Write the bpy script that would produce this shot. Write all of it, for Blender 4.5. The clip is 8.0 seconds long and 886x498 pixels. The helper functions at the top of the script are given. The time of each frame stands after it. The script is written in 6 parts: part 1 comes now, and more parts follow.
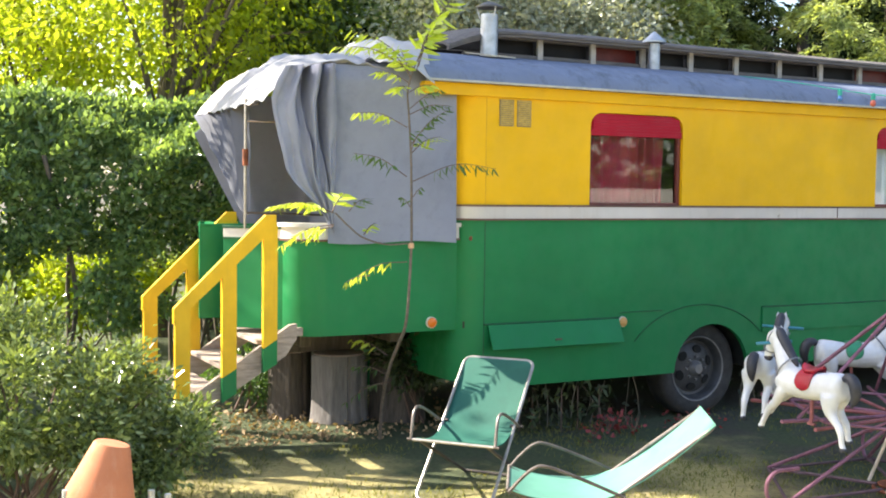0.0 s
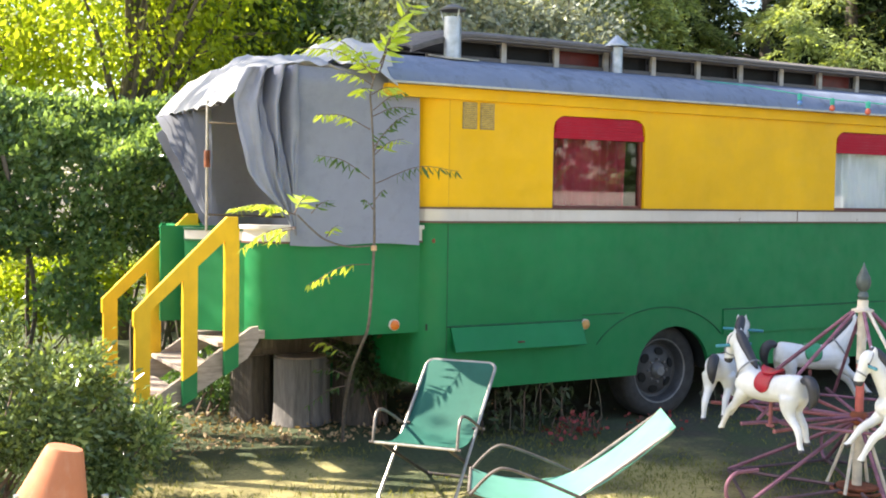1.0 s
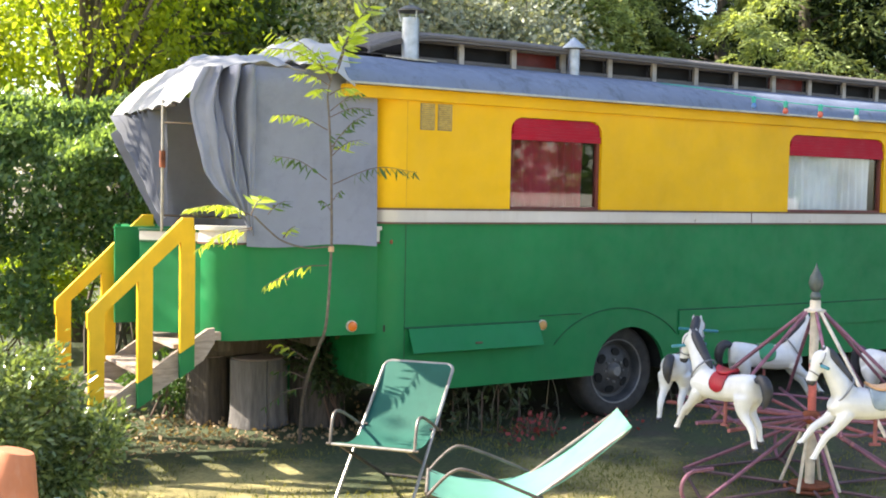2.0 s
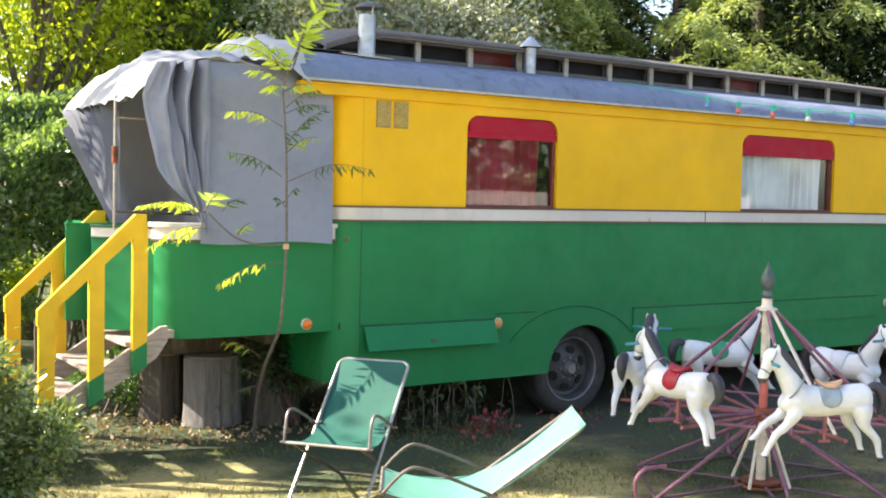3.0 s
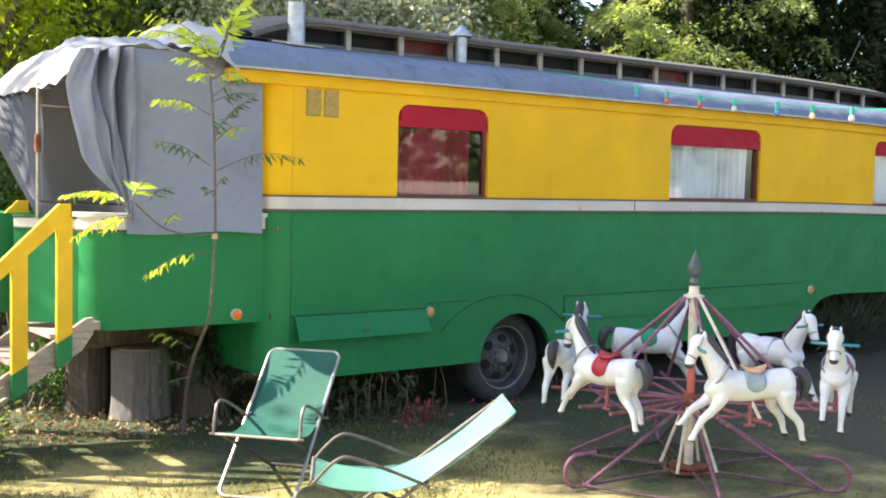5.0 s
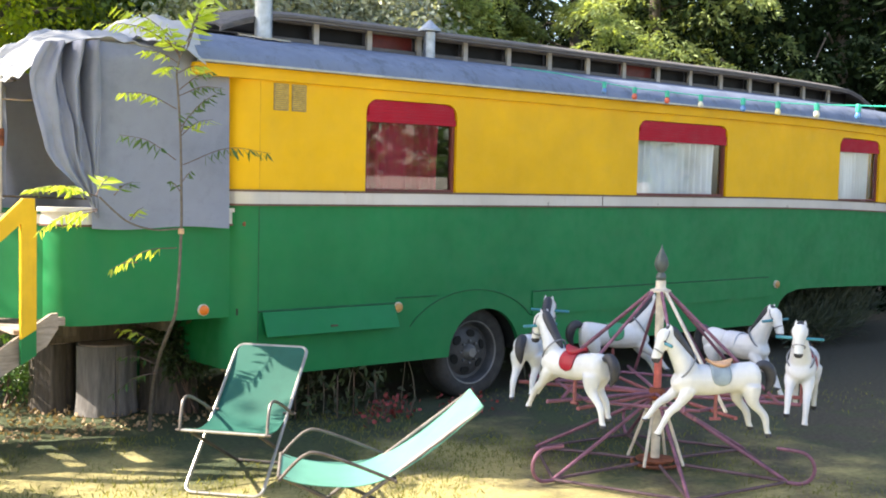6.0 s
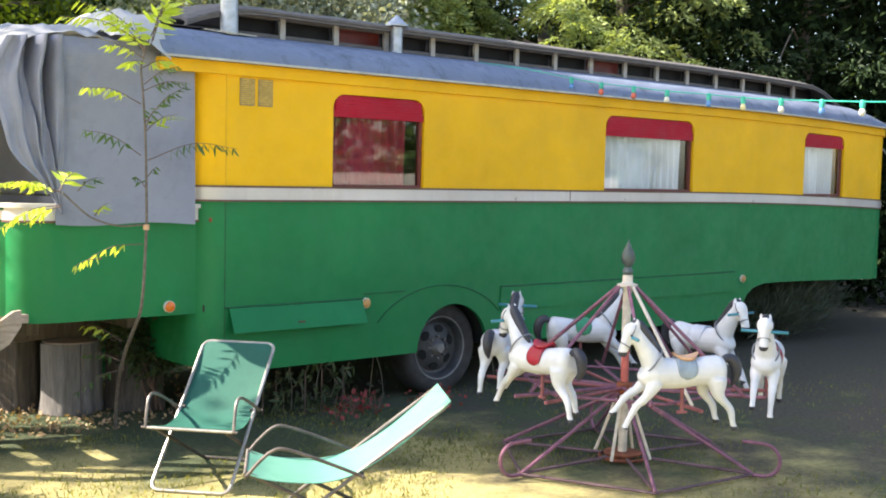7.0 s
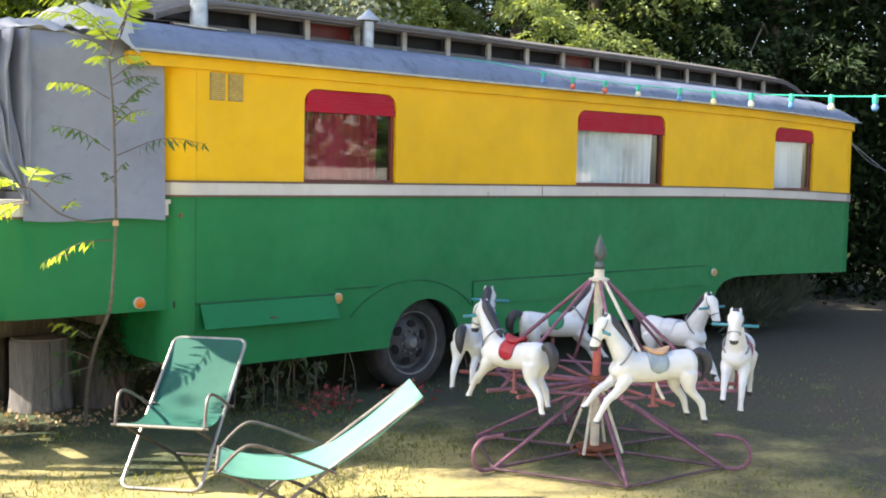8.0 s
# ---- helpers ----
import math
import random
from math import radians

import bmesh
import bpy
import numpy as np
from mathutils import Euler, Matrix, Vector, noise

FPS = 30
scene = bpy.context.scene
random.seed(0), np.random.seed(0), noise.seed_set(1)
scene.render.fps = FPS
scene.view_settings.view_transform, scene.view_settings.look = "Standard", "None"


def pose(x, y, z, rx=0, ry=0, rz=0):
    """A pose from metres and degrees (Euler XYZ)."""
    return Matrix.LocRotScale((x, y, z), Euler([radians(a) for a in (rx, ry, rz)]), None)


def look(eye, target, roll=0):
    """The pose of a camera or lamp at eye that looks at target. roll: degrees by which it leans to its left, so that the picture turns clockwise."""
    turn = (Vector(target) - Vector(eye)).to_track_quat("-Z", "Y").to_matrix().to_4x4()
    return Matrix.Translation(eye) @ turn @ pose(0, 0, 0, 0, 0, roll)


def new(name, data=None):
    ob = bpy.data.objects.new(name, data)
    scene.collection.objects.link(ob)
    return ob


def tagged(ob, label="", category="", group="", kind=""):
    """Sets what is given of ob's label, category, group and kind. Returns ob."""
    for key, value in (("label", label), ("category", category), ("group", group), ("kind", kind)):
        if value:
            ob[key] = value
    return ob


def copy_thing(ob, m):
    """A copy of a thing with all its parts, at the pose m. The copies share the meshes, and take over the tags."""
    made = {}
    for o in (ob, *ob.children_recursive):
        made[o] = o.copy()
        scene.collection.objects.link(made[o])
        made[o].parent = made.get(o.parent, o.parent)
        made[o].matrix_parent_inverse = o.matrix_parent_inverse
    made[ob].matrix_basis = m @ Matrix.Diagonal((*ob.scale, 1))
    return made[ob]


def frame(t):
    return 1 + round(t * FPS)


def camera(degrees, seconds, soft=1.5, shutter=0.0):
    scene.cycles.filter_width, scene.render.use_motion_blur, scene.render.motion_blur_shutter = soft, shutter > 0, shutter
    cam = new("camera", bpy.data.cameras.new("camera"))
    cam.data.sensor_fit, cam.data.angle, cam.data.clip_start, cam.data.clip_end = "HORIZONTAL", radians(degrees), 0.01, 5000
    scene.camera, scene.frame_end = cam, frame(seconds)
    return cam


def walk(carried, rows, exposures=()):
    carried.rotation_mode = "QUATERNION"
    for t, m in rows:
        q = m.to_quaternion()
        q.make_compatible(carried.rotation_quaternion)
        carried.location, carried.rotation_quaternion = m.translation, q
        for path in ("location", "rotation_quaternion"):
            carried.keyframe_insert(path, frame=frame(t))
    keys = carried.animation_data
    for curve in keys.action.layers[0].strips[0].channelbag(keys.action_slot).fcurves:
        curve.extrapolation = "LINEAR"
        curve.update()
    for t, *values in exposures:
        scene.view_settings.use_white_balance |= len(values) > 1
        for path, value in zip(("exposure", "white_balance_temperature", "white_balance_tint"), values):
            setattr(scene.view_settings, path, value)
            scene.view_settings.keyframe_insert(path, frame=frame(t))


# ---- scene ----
cam = camera(43.3, 8.0, soft=1.9)
PATH = [
    (0, (0.005, -7.306, 1.923), (0.934, -5.538, 1.817), 0.7),
    (0.5, (0.016, -7.308, 1.922), (0.97, -5.553, 1.818), 0.7),
    (1, (0.029, -7.313, 1.924), (1.011, -5.574, 1.823), 0.9),
    (1.5, (0.032, -7.315, 1.921), (1.045, -5.593, 1.823), 0.9),
    (3, (0.048, -7.312, 1.923), (1.159, -5.652, 1.823), 1.3),
    (3.5, (0.057, -7.317, 1.92), (1.194, -5.675, 1.818), 1.3),
    (4, (0.067, -7.318, 1.917), (1.228, -5.693, 1.811), 1.4),
    (4.5, (0.073, -7.318, 1.914), (1.257, -5.71, 1.804), 1.3),
    (6, (0.09, -7.324, 1.908), (1.338, -5.766, 1.787), 1.3),
    (6.5, (0.102, -7.32, 1.904), (1.372, -5.78, 1.781), 1.3),
    (7, (0.106, -7.327, 1.899), (1.396, -5.804, 1.773), 1.2),
    (7.5, (0.118, -7.331, 1.903), (1.425, -5.822, 1.772), 1.2),
    (8, (0.124, -7.328, 1.902), (1.449, -5.836, 1.767), 1.1),
]
walk(cam, [(t, look(eye, target, roll)) for t, eye, target, roll in PATH], exposures=[(0, 1.95, 6800, 10), (8, 1.95, 6800, 10)])

# ---- world, sun and exposure ----
SUN_TO = Vector((-0.569, 0.513, 0.643)).normalized()
world = bpy.data.worlds.new("sky")
scene.world = world
world.use_nodes = True
wn = world.node_tree
sky = wn.nodes.new("ShaderNodeTexSky")
sky.sky_type, sky.sun_disc = "NISHITA", False
sky.sun_elevation = math.asin(SUN_TO.z)
sky.sun_rotation = math.atan2(SUN_TO.x, SUN_TO.y)
sky.dust_density, sky.ozone_density = 2.0, 1.0
wn.links.new(sky.outputs[0], wn.nodes["Background"].inputs[0])
wn.nodes["Background"].inputs[1].default_value = 0.115
sun = new("sun", bpy.data.lights.new("sun", "SUN"))
sun.data.energy, sun.data.angle, sun.data.color = 5.0, radians(0.6), (1.0, 0.92, 0.78)
sun.matrix_world = look(SUN_TO * 40, (0, 0, 0))


# ---- materials ----
def node_mat(name):
    m = bpy.data.materials.new(name)
    m.use_nodes = True
    nt = m.node_tree
    return m, nt, nt.nodes["Principled BSDF"]


def add(nt, kind, **values):
    n = nt.nodes.new(kind)
    for k, v in values.items():
        n.inputs[k.replace("_", " ")].default_value = v
    return n


def noise_of(nt, scale, detail=4.0, rough=0.6, coords=None, stretch=None):
    n = add(nt, "ShaderNodeTexNoise", Scale=scale, Detail=detail, Roughness=rough)
    if coords is None:
        coords = nt.nodes.new("ShaderNodeTexCoord").outputs["Object"]
    if stretch:
        mp = nt.nodes.new("ShaderNodeMapping")
        mp.inputs["Scale"].default_value = stretch
        nt.links.new(coords, mp.inputs["Vector"])
        coords = mp.outputs["Vector"]
    nt.links.new(coords, n.inputs["Vector"])
    return n.outputs["Fac"]


def ramp_of(nt, fac, stops):
    r = nt.nodes.new("ShaderNodeValToRGB")
    el = r.color_ramp.elements
    while len(el) < len(stops):
        el.new(0.5)
    for e, (p, c) in zip(el, stops):
        e.position, e.color = p, (*c, 1)
    nt.links.new(fac, r.inputs["Fac"])
    return r.outputs["Color"]


def blend(nt, fac, a, b, mode="MIX"):
    m = nt.nodes.new("ShaderNodeMix")
    m.data_type, m.blend_type = "RGBA", mode
    for sock, v in ((m.inputs[0], fac), (m.inputs[6], a), (m.inputs[7], b)):
        if isinstance(v, (int, float)):
            sock.default_value = v
        elif isinstance(v, tuple):
            sock.default_value = (*v, 1)
        else:
            nt.links.new(v, sock)
    return m.outputs[2]


def bump_of(nt, bsdf, fac, strength, distance):
    b = add(nt, "ShaderNodeBump", Strength=strength, Distance=distance)
    nt.links.new(fac, b.inputs["Height"])
    nt.links.new(b.outputs[0], bsdf.inputs["Normal"])
    return b


def scaled(c, k):
    return tuple(min(1.0, v * k) for v in c)


def paint(name, c, rough=0.45, wear=0.25, dirt=(0.10, 0.08, 0.05), dent=0.006, streak=True, metal=0.0, scale=1.0):
    """Old gloss paint: slow shifts of tone, runs of grime down the panel, small chips and shallow dents."""
    m, nt, b = node_mat(name)
    big = noise_of(nt, 1.3 * scale, 5)
    base = ramp_of(nt, big, [(0.25, scaled(c, 0.82)), (0.75, scaled(c, 1.1))])
    if streak:
        run = noise_of(nt, 6 * scale, 6, 0.7, stretch=(1, 1, 0.12))
        mask = ramp_of(nt, run, [(0.52, (0, 0, 0)), (0.82, (wear, wear, wear))])
        base = blend(nt, mask, base, dirt)
    chip = noise_of(nt, 42 * scale, 3)
    cm = ramp_of(nt, chip, [(0.70, (0, 0, 0)), (0.76, (wear, wear, wear))])
    base = blend(nt, cm, base, dirt)
    nt.links.new(base, b.inputs["Base Color"])
    nt.links.new(ramp_of(nt, noise_of(nt, 9 * scale, 5), [(0.3, (rough * 0.75,) * 3), (0.7, (min(1, rough * 1.3),) * 3)]), b.inputs["Roughness"])
    b.inputs["Metallic"].default_value = metal
    b.inputs["Specular IOR Level"].default_value = 0.3
    if dent:
        bump_of(nt, b, noise_of(nt, 2.6 * scale, 2, 0.4), 0.5, dent * 6)
    return m


def cloth(name, c, rough=0.9, weave=260.0, stain=0.25, through_light=0.0):
    m, nt, b = node_mat(name)
    base = ramp_of(nt, noise_of(nt, 2.2, 6, 0.65), [(0.25, scaled(c, 0.75)), (0.5, c), (0.8, scaled(c, 1.15))])
    spots = ramp_of(nt, noise_of(nt, 11, 5, 0.7), [(0.55, (0, 0, 0)), (0.8, (stain,) * 3)])
    base = blend(nt, spots, base, scaled(c, 0.45))
    nt.links.new(base, b.inputs["Base Color"])
    b.inputs["Roughness"].default_value = rough
    bump_of(nt, b, noise_of(nt, weave, 2), 0.3, 0.002)
    if through_light:
        t = nt.nodes.new("ShaderNodeBsdfTranslucent")
        nt.links.new(base, t.inputs["Color"])
        mx = nt.nodes.new("ShaderNodeMixShader")
        mx.inputs[0].default_value = through_light
        nt.links.new(b.outputs[0], mx.inputs[1])
        nt.links.new(t.outputs[0], mx.inputs[2])
        nt.links.new(mx.outputs[0], nt.nodes["Material Output"].inputs["Surface"])
    return m


def leaf_mat(name, dark, light, through_light=0.45, rough=0.45, tint=None, gloss=0.5):
    """Leaves: each island has its own tone; light passes through the blade."""
    m, nt, b = node_mat(name)
    g = nt.nodes.new("ShaderNodeNewGeometry")
    base = ramp_of(nt, g.outputs["Random Per Island"], [(0.0, dark), (0.65, light), (1.0, scaled(light, 1.3))])
    patch = noise_of(nt, 0.9, 3)
    base = blend(nt, ramp_of(nt, patch, [(0.35, (0, 0, 0)), (0.7, (0.6,) * 3)]), base, tint or scaled(light, 0.8))
    nt.links.new(base, b.inputs["Base Color"])
    b.inputs["Roughness"].default_value = rough
    b.inputs["Specular IOR Level"].default_value = gloss
    t = nt.nodes.new("ShaderNodeBsdfTranslucent")
    nt.links.new(blend(nt, 1.0, base, (1.0, 0.95, 0.35), "MULTIPLY"), t.inputs["Color"])
    mx = nt.nodes.new("ShaderNodeMixShader")
    mx.inputs[0].default_value = through_light
    nt.links.new(b.outputs[0], mx.inputs[1])
    nt.links.new(t.outputs[0], mx.inputs[2])
    nt.links.new(mx.outputs[0], nt.nodes["Material Output"].inputs["Surface"])
    return m


def wood(name, c, rough=0.8, along=(1, 1, 14), contrast=0.5):
    m, nt, b = node_mat(name)
    g = noise_of(nt, 5, 7, 0.65, stretch=along)
    base = ramp_of(nt, g, [(0.3, scaled(c, 1 - contrast)), (0.55, c), (0.75, scaled(c, 1 + contrast * 0.6))])
    info = nt.nodes.new("ShaderNodeObjectInfo")
    base = blend(nt, ramp_of(nt, info.outputs["Random"], [(0, (0, 0, 0)), (1, (0.35,) * 3)]), base, scaled(c, 0.7))
    nt.links.new(base, b.inputs["Base Color"])
    b.inputs["Roughness"].default_value = rough
    bump_of(nt, b, g, 0.5, 0.008)
    return m


def plain(name, c, rough=0.5, metal=0.0, vary=0.2, scale=12.0, bump=0.002):
    m, nt, b = node_mat(name)
    f = noise_of(nt, scale, 5)
    nt.links.new(ramp_of(nt, f, [(0.3, scaled(c, 1 - vary)), (0.7, scaled(c, 1 + vary))]), b.inputs["Base Color"])
    b.inputs["Roughness"].default_value = rough
    b.inputs["Metallic"].default_value = metal
    if bump:
        bump_of(nt, b, noise_of(nt, scale * 6, 4), 0.4, bump)
    return m


YELLOW = paint("yellow_paint", (0.84, 0.47, 0.004), 0.55, 0.08, (0.40, 0.20, 0.03))
GREEN = paint("green_paint", (0.007, 0.185, 0.058), 0.5, 0.14, (0.015, 0.06, 0.03), 0.008)
BELT = paint("aluminium_belt", (0.52, 0.50, 0.50), 0.35, 0.35, (0.25, 0.20, 0.17), 0.002, metal=0.35)
TRIM = plain("brown_trim", (0.12, 0.06, 0.045), 0.55)
ROOF = paint("roof_sheet", (0.175, 0.21, 0.30), 0.6, 0.85, (0.05, 0.06, 0.06), 0.012, scale=1.3)
GREYWOOD = wood("weathered_grey_wood", (0.145, 0.132, 0.13), along=(1.5, 14, 14))
RED = paint("red_blind", (0.40, 0.006, 0.025), 0.6, 0.2, (0.20, 0.0, 0.02), 0.0)
FRAME = plain("dark_red_window_frame", (0.16, 0.035, 0.03), 0.5)
DARK = plain("dark_interior", (0.03, 0.025, 0.02), 0.8)
DARKRED = plain("brown_red_glazing", (0.12, 0.022, 0.02), 0.35)
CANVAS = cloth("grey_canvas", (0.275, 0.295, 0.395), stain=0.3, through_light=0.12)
# front curtain is painted shaded, far sheet and roof flap are painted sunlit
CANVAS_SHADED = cloth("shaded_grey_canvas", (0.17, 0.18, 0.215), stain=0.35)
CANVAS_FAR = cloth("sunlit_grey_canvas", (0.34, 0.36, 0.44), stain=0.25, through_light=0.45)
CANVAS_WHITE = cloth("pale_canvas", (0.42, 0.425, 0.45), stain=0.3, through_light=0.15)
CANVAS_FLAP = cloth("sunlit_bleached_flap", (0.62, 0.62, 0.64), stain=0.2, through_light=0.3)
CURTAIN_W = cloth("white_net_curtain", (0.86, 0.88, 0.92), stain=0.08)
CURTAIN_R = cloth("wine_red_curtain", (0.32, 0.02, 0.05), stain=0.3)
RUBBER = plain("dusty_rubber", (0.035, 0.033, 0.033), 0.85, vary=0.4)
RIM = plain("grey_rim_paint", (0.055, 0.055, 0.06), 0.55, 0.15, 0.35)
RIM_EDGE = plain("worn_rim_edge", (0.20, 0.195, 0.20), 0.5, 0.4)
BLACK = plain("shade_black", (0.008, 0.008, 0.008), 0.9)
ZINC = plain("dull_zinc_pipe", (0.42, 0.45, 0.50), 0.45, 0.6, 0.25)
LENS_WORN = plain("worn_cream_lens", (0.50, 0.27, 0.09), 0.45, vary=0.25)
AMBER = plain("amber_lens", (0.72, 0.17, 0.015), 0.25, vary=0.1)
VENT_SLAT = plain("dull_yellow_louvre", (0.56, 0.37, 0.06), 0.6, 0.0, 0.25, 40)
CAP = plain("sooty_steel_cap", (0.12, 0.115, 0.11), 0.6, 0.4, 0.4)
VENT = plain("dull_vent_mesh", (0.30, 0.24, 0.13), 0.7, 0.2, 0.4, 60)
STEPWOOD = wood("pale_step_wood", (0.42, 0.34, 0.29), along=(1.5, 10, 10))
POSTYEL = paint("yellow_rail_paint", (0.82, 0.48, 0.02), 0.5, 0.25, (0.35, 0.2, 0.05), 0.0, scale=3)
STUMP = wood("old_stump_wood", (0.095, 0.078, 0.066), along=(9, 9, 1.0), contrast=0.65)
STUMP_PALE = wood("grey_debarked_wood", (0.215, 0.20, 0.20), along=(9, 9, 1.0), contrast=0.45)
SLING = cloth("green_sling_cloth", (0.032, 0.175, 0.135), 0.7, 400, 0.2, 0.42)
# paler copy of the sling cloth, direct sun put into its colour
SLING_SUNLIT = cloth("sunlit_sling_cloth", (0.17, 0.42, 0.345), 0.5, 400, 0.12, 0.35)
TUBE = plain("painted_steel_tube", (0.36, 0.34, 0.32), 0.35, 0.5, 0.25)
TUBE_MID = plain("brown_grey_steel_tube", (0.19, 0.165, 0.155), 0.45, 0.4, 0.35)
TUBE_DK = plain("dark_steel_tube", (0.10, 0.085, 0.08), 0.5, 0.4, 0.4)
HORSE = paint("white_horse_paint", (0.64, 0.66, 0.70), 0.4, 0.16, (0.45, 0.40, 0.32), 0.0, scale=6)
MANE = plain("blue_black_mane", (0.03, 0.032, 0.045), 0.5, vary=0.4)
PINK = plain("faded_pink_paint", (0.22, 0.095, 0.145), 0.55, 0.1, 0.35)
REDPAINT = plain("worn_red_paint", (0.52, 0.13, 0.11), 0.5, 0.0, 0.35)
CREAM = plain("chipped_cream_paint", (0.62, 0.56, 0.48), 0.5, 0.0, 0.25)
RUST = plain("rust", (0.22, 0.07, 0.035), 0.85, 0.1, 0.5)
FINIAL = plain("grey_green_finial", (0.075, 0.095, 0.095), 0.5, 0.1, 0.3)
TEAL = plain("teal_plastic", (0.03, 0.40, 0.30), 0.4)
TERRA = paint("terracotta", (0.50, 0.19, 0.10), 0.85, 0.3, (0.6, 0.45, 0.35), 0.0, scale=5)
BARK = wood("bark", (0.13, 0.105, 0.085), along=(8, 8, 1.2), contrast=0.6)
TWIG = plain("brown_twig", (0.14, 0.09, 0.07), 0.8)
LEAF_BUSH = leaf_mat("bush_leaf", (0.03, 0.06, 0.022), (0.25, 0.33, 0.14), 0.42, 0.16, None, 0.8)
LEAF_CLIPPED = leaf_mat("clipped_hedge_leaf", (0.05, 0.11, 0.05), (0.28, 0.41, 0.18), 0.5, 0.2, None, 0.8)
LEAF_HEDGE = leaf_mat("hedge_leaf", (0.035, 0.075, 0.025), (0.12, 0.20, 0.06), 0.45, 0.3)
LEAF_YELLOW = leaf_mat("autumn_leaf", (0.14, 0.27, 0.03), (0.46, 0.60, 0.08), 0.75, 0.5, (0.60, 0.60, 0.08))
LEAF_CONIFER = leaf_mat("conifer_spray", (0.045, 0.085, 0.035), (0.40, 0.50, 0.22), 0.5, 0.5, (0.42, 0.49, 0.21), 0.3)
LEAF_CONIFER_SHADED = leaf_mat("shaded_conifer_spray", (0.008, 0.016, 0.009), (0.045, 0.075, 0.035), 0.3, 0.6, None, 0.2)
LEAF_MID = leaf_mat("mid_green_leaf", (0.07, 0.13, 0.05), (0.24, 0.34, 0.13), 0.5, 0.45)
LEAF_OLIVE = leaf_mat("olive_leaf", (0.18, 0.21, 0.17), (0.40, 0.44, 0.37), 0.35, 0.5)
# near-black leaf colour carries the wood's deep shade
LEAF_WOODS_SHADED = leaf_mat("shaded_wood_leaf", (0.005, 0.011, 0.005), (0.015, 0.028, 0.010), 0.15, 0.8, None, 0.08)
# two colours of one leaflet: a sunlit copy and a shaded copy
LEAF_SUNLIT = leaf_mat("sunlit_leaflet", (0.36, 0.52, 0.07), (0.66, 0.80, 0.16), 0.65, 0.35)
LEAF_SHADE = leaf_mat("shaded_leaflet", (0.06, 0.13, 0.04), (0.10, 0.19, 0.06), 0.45, 0.4)
LEAF_UNDER = leaf_mat("undergrowth_leaf", (0.03, 0.05, 0.02), (0.07, 0.10, 0.04), 0.3, 0.5)
LEAF_RED = leaf_mat("red_leaf", (0.16, 0.03, 0.03), (0.40, 0.075, 0.085), 0.4, 0.5)
LEAF_GREY = leaf_mat("grey_shrub_leaf", (0.045, 0.06, 0.045), (0.095, 0.12, 0.09), 0.3, 0.6)
LEAF_DRY = leaf_mat("dry_leaf", (0.20, 0.12, 0.06), (0.45, 0.33, 0.20), 0.2, 0.7)
STEM_DRY = plain("dry_stem", (0.22, 0.19, 0.15), 0.9)
GRASS = leaf_mat("grass_blade", (0.06, 0.095, 0.028), (0.23, 0.245, 0.08), 0.5, 0.5, (0.36, 0.33, 0.12))
PLASTER = plain("pale_plaster", (0.62, 0.60, 0.57), 0.9, 0, 0.12, 3)


def glass_mat():
    m, nt, b = node_mat("window_glass")
    b.inputs["Base Color"].default_value = (0.95, 0.97, 0.97, 1)
    b.inputs["Roughness"].default_value = 0.02
    b.inputs["Transmission Weight"].default_value = 1.0
    b.inputs["IOR"].default_value = 1.5
    return m


GLASS = glass_mat()


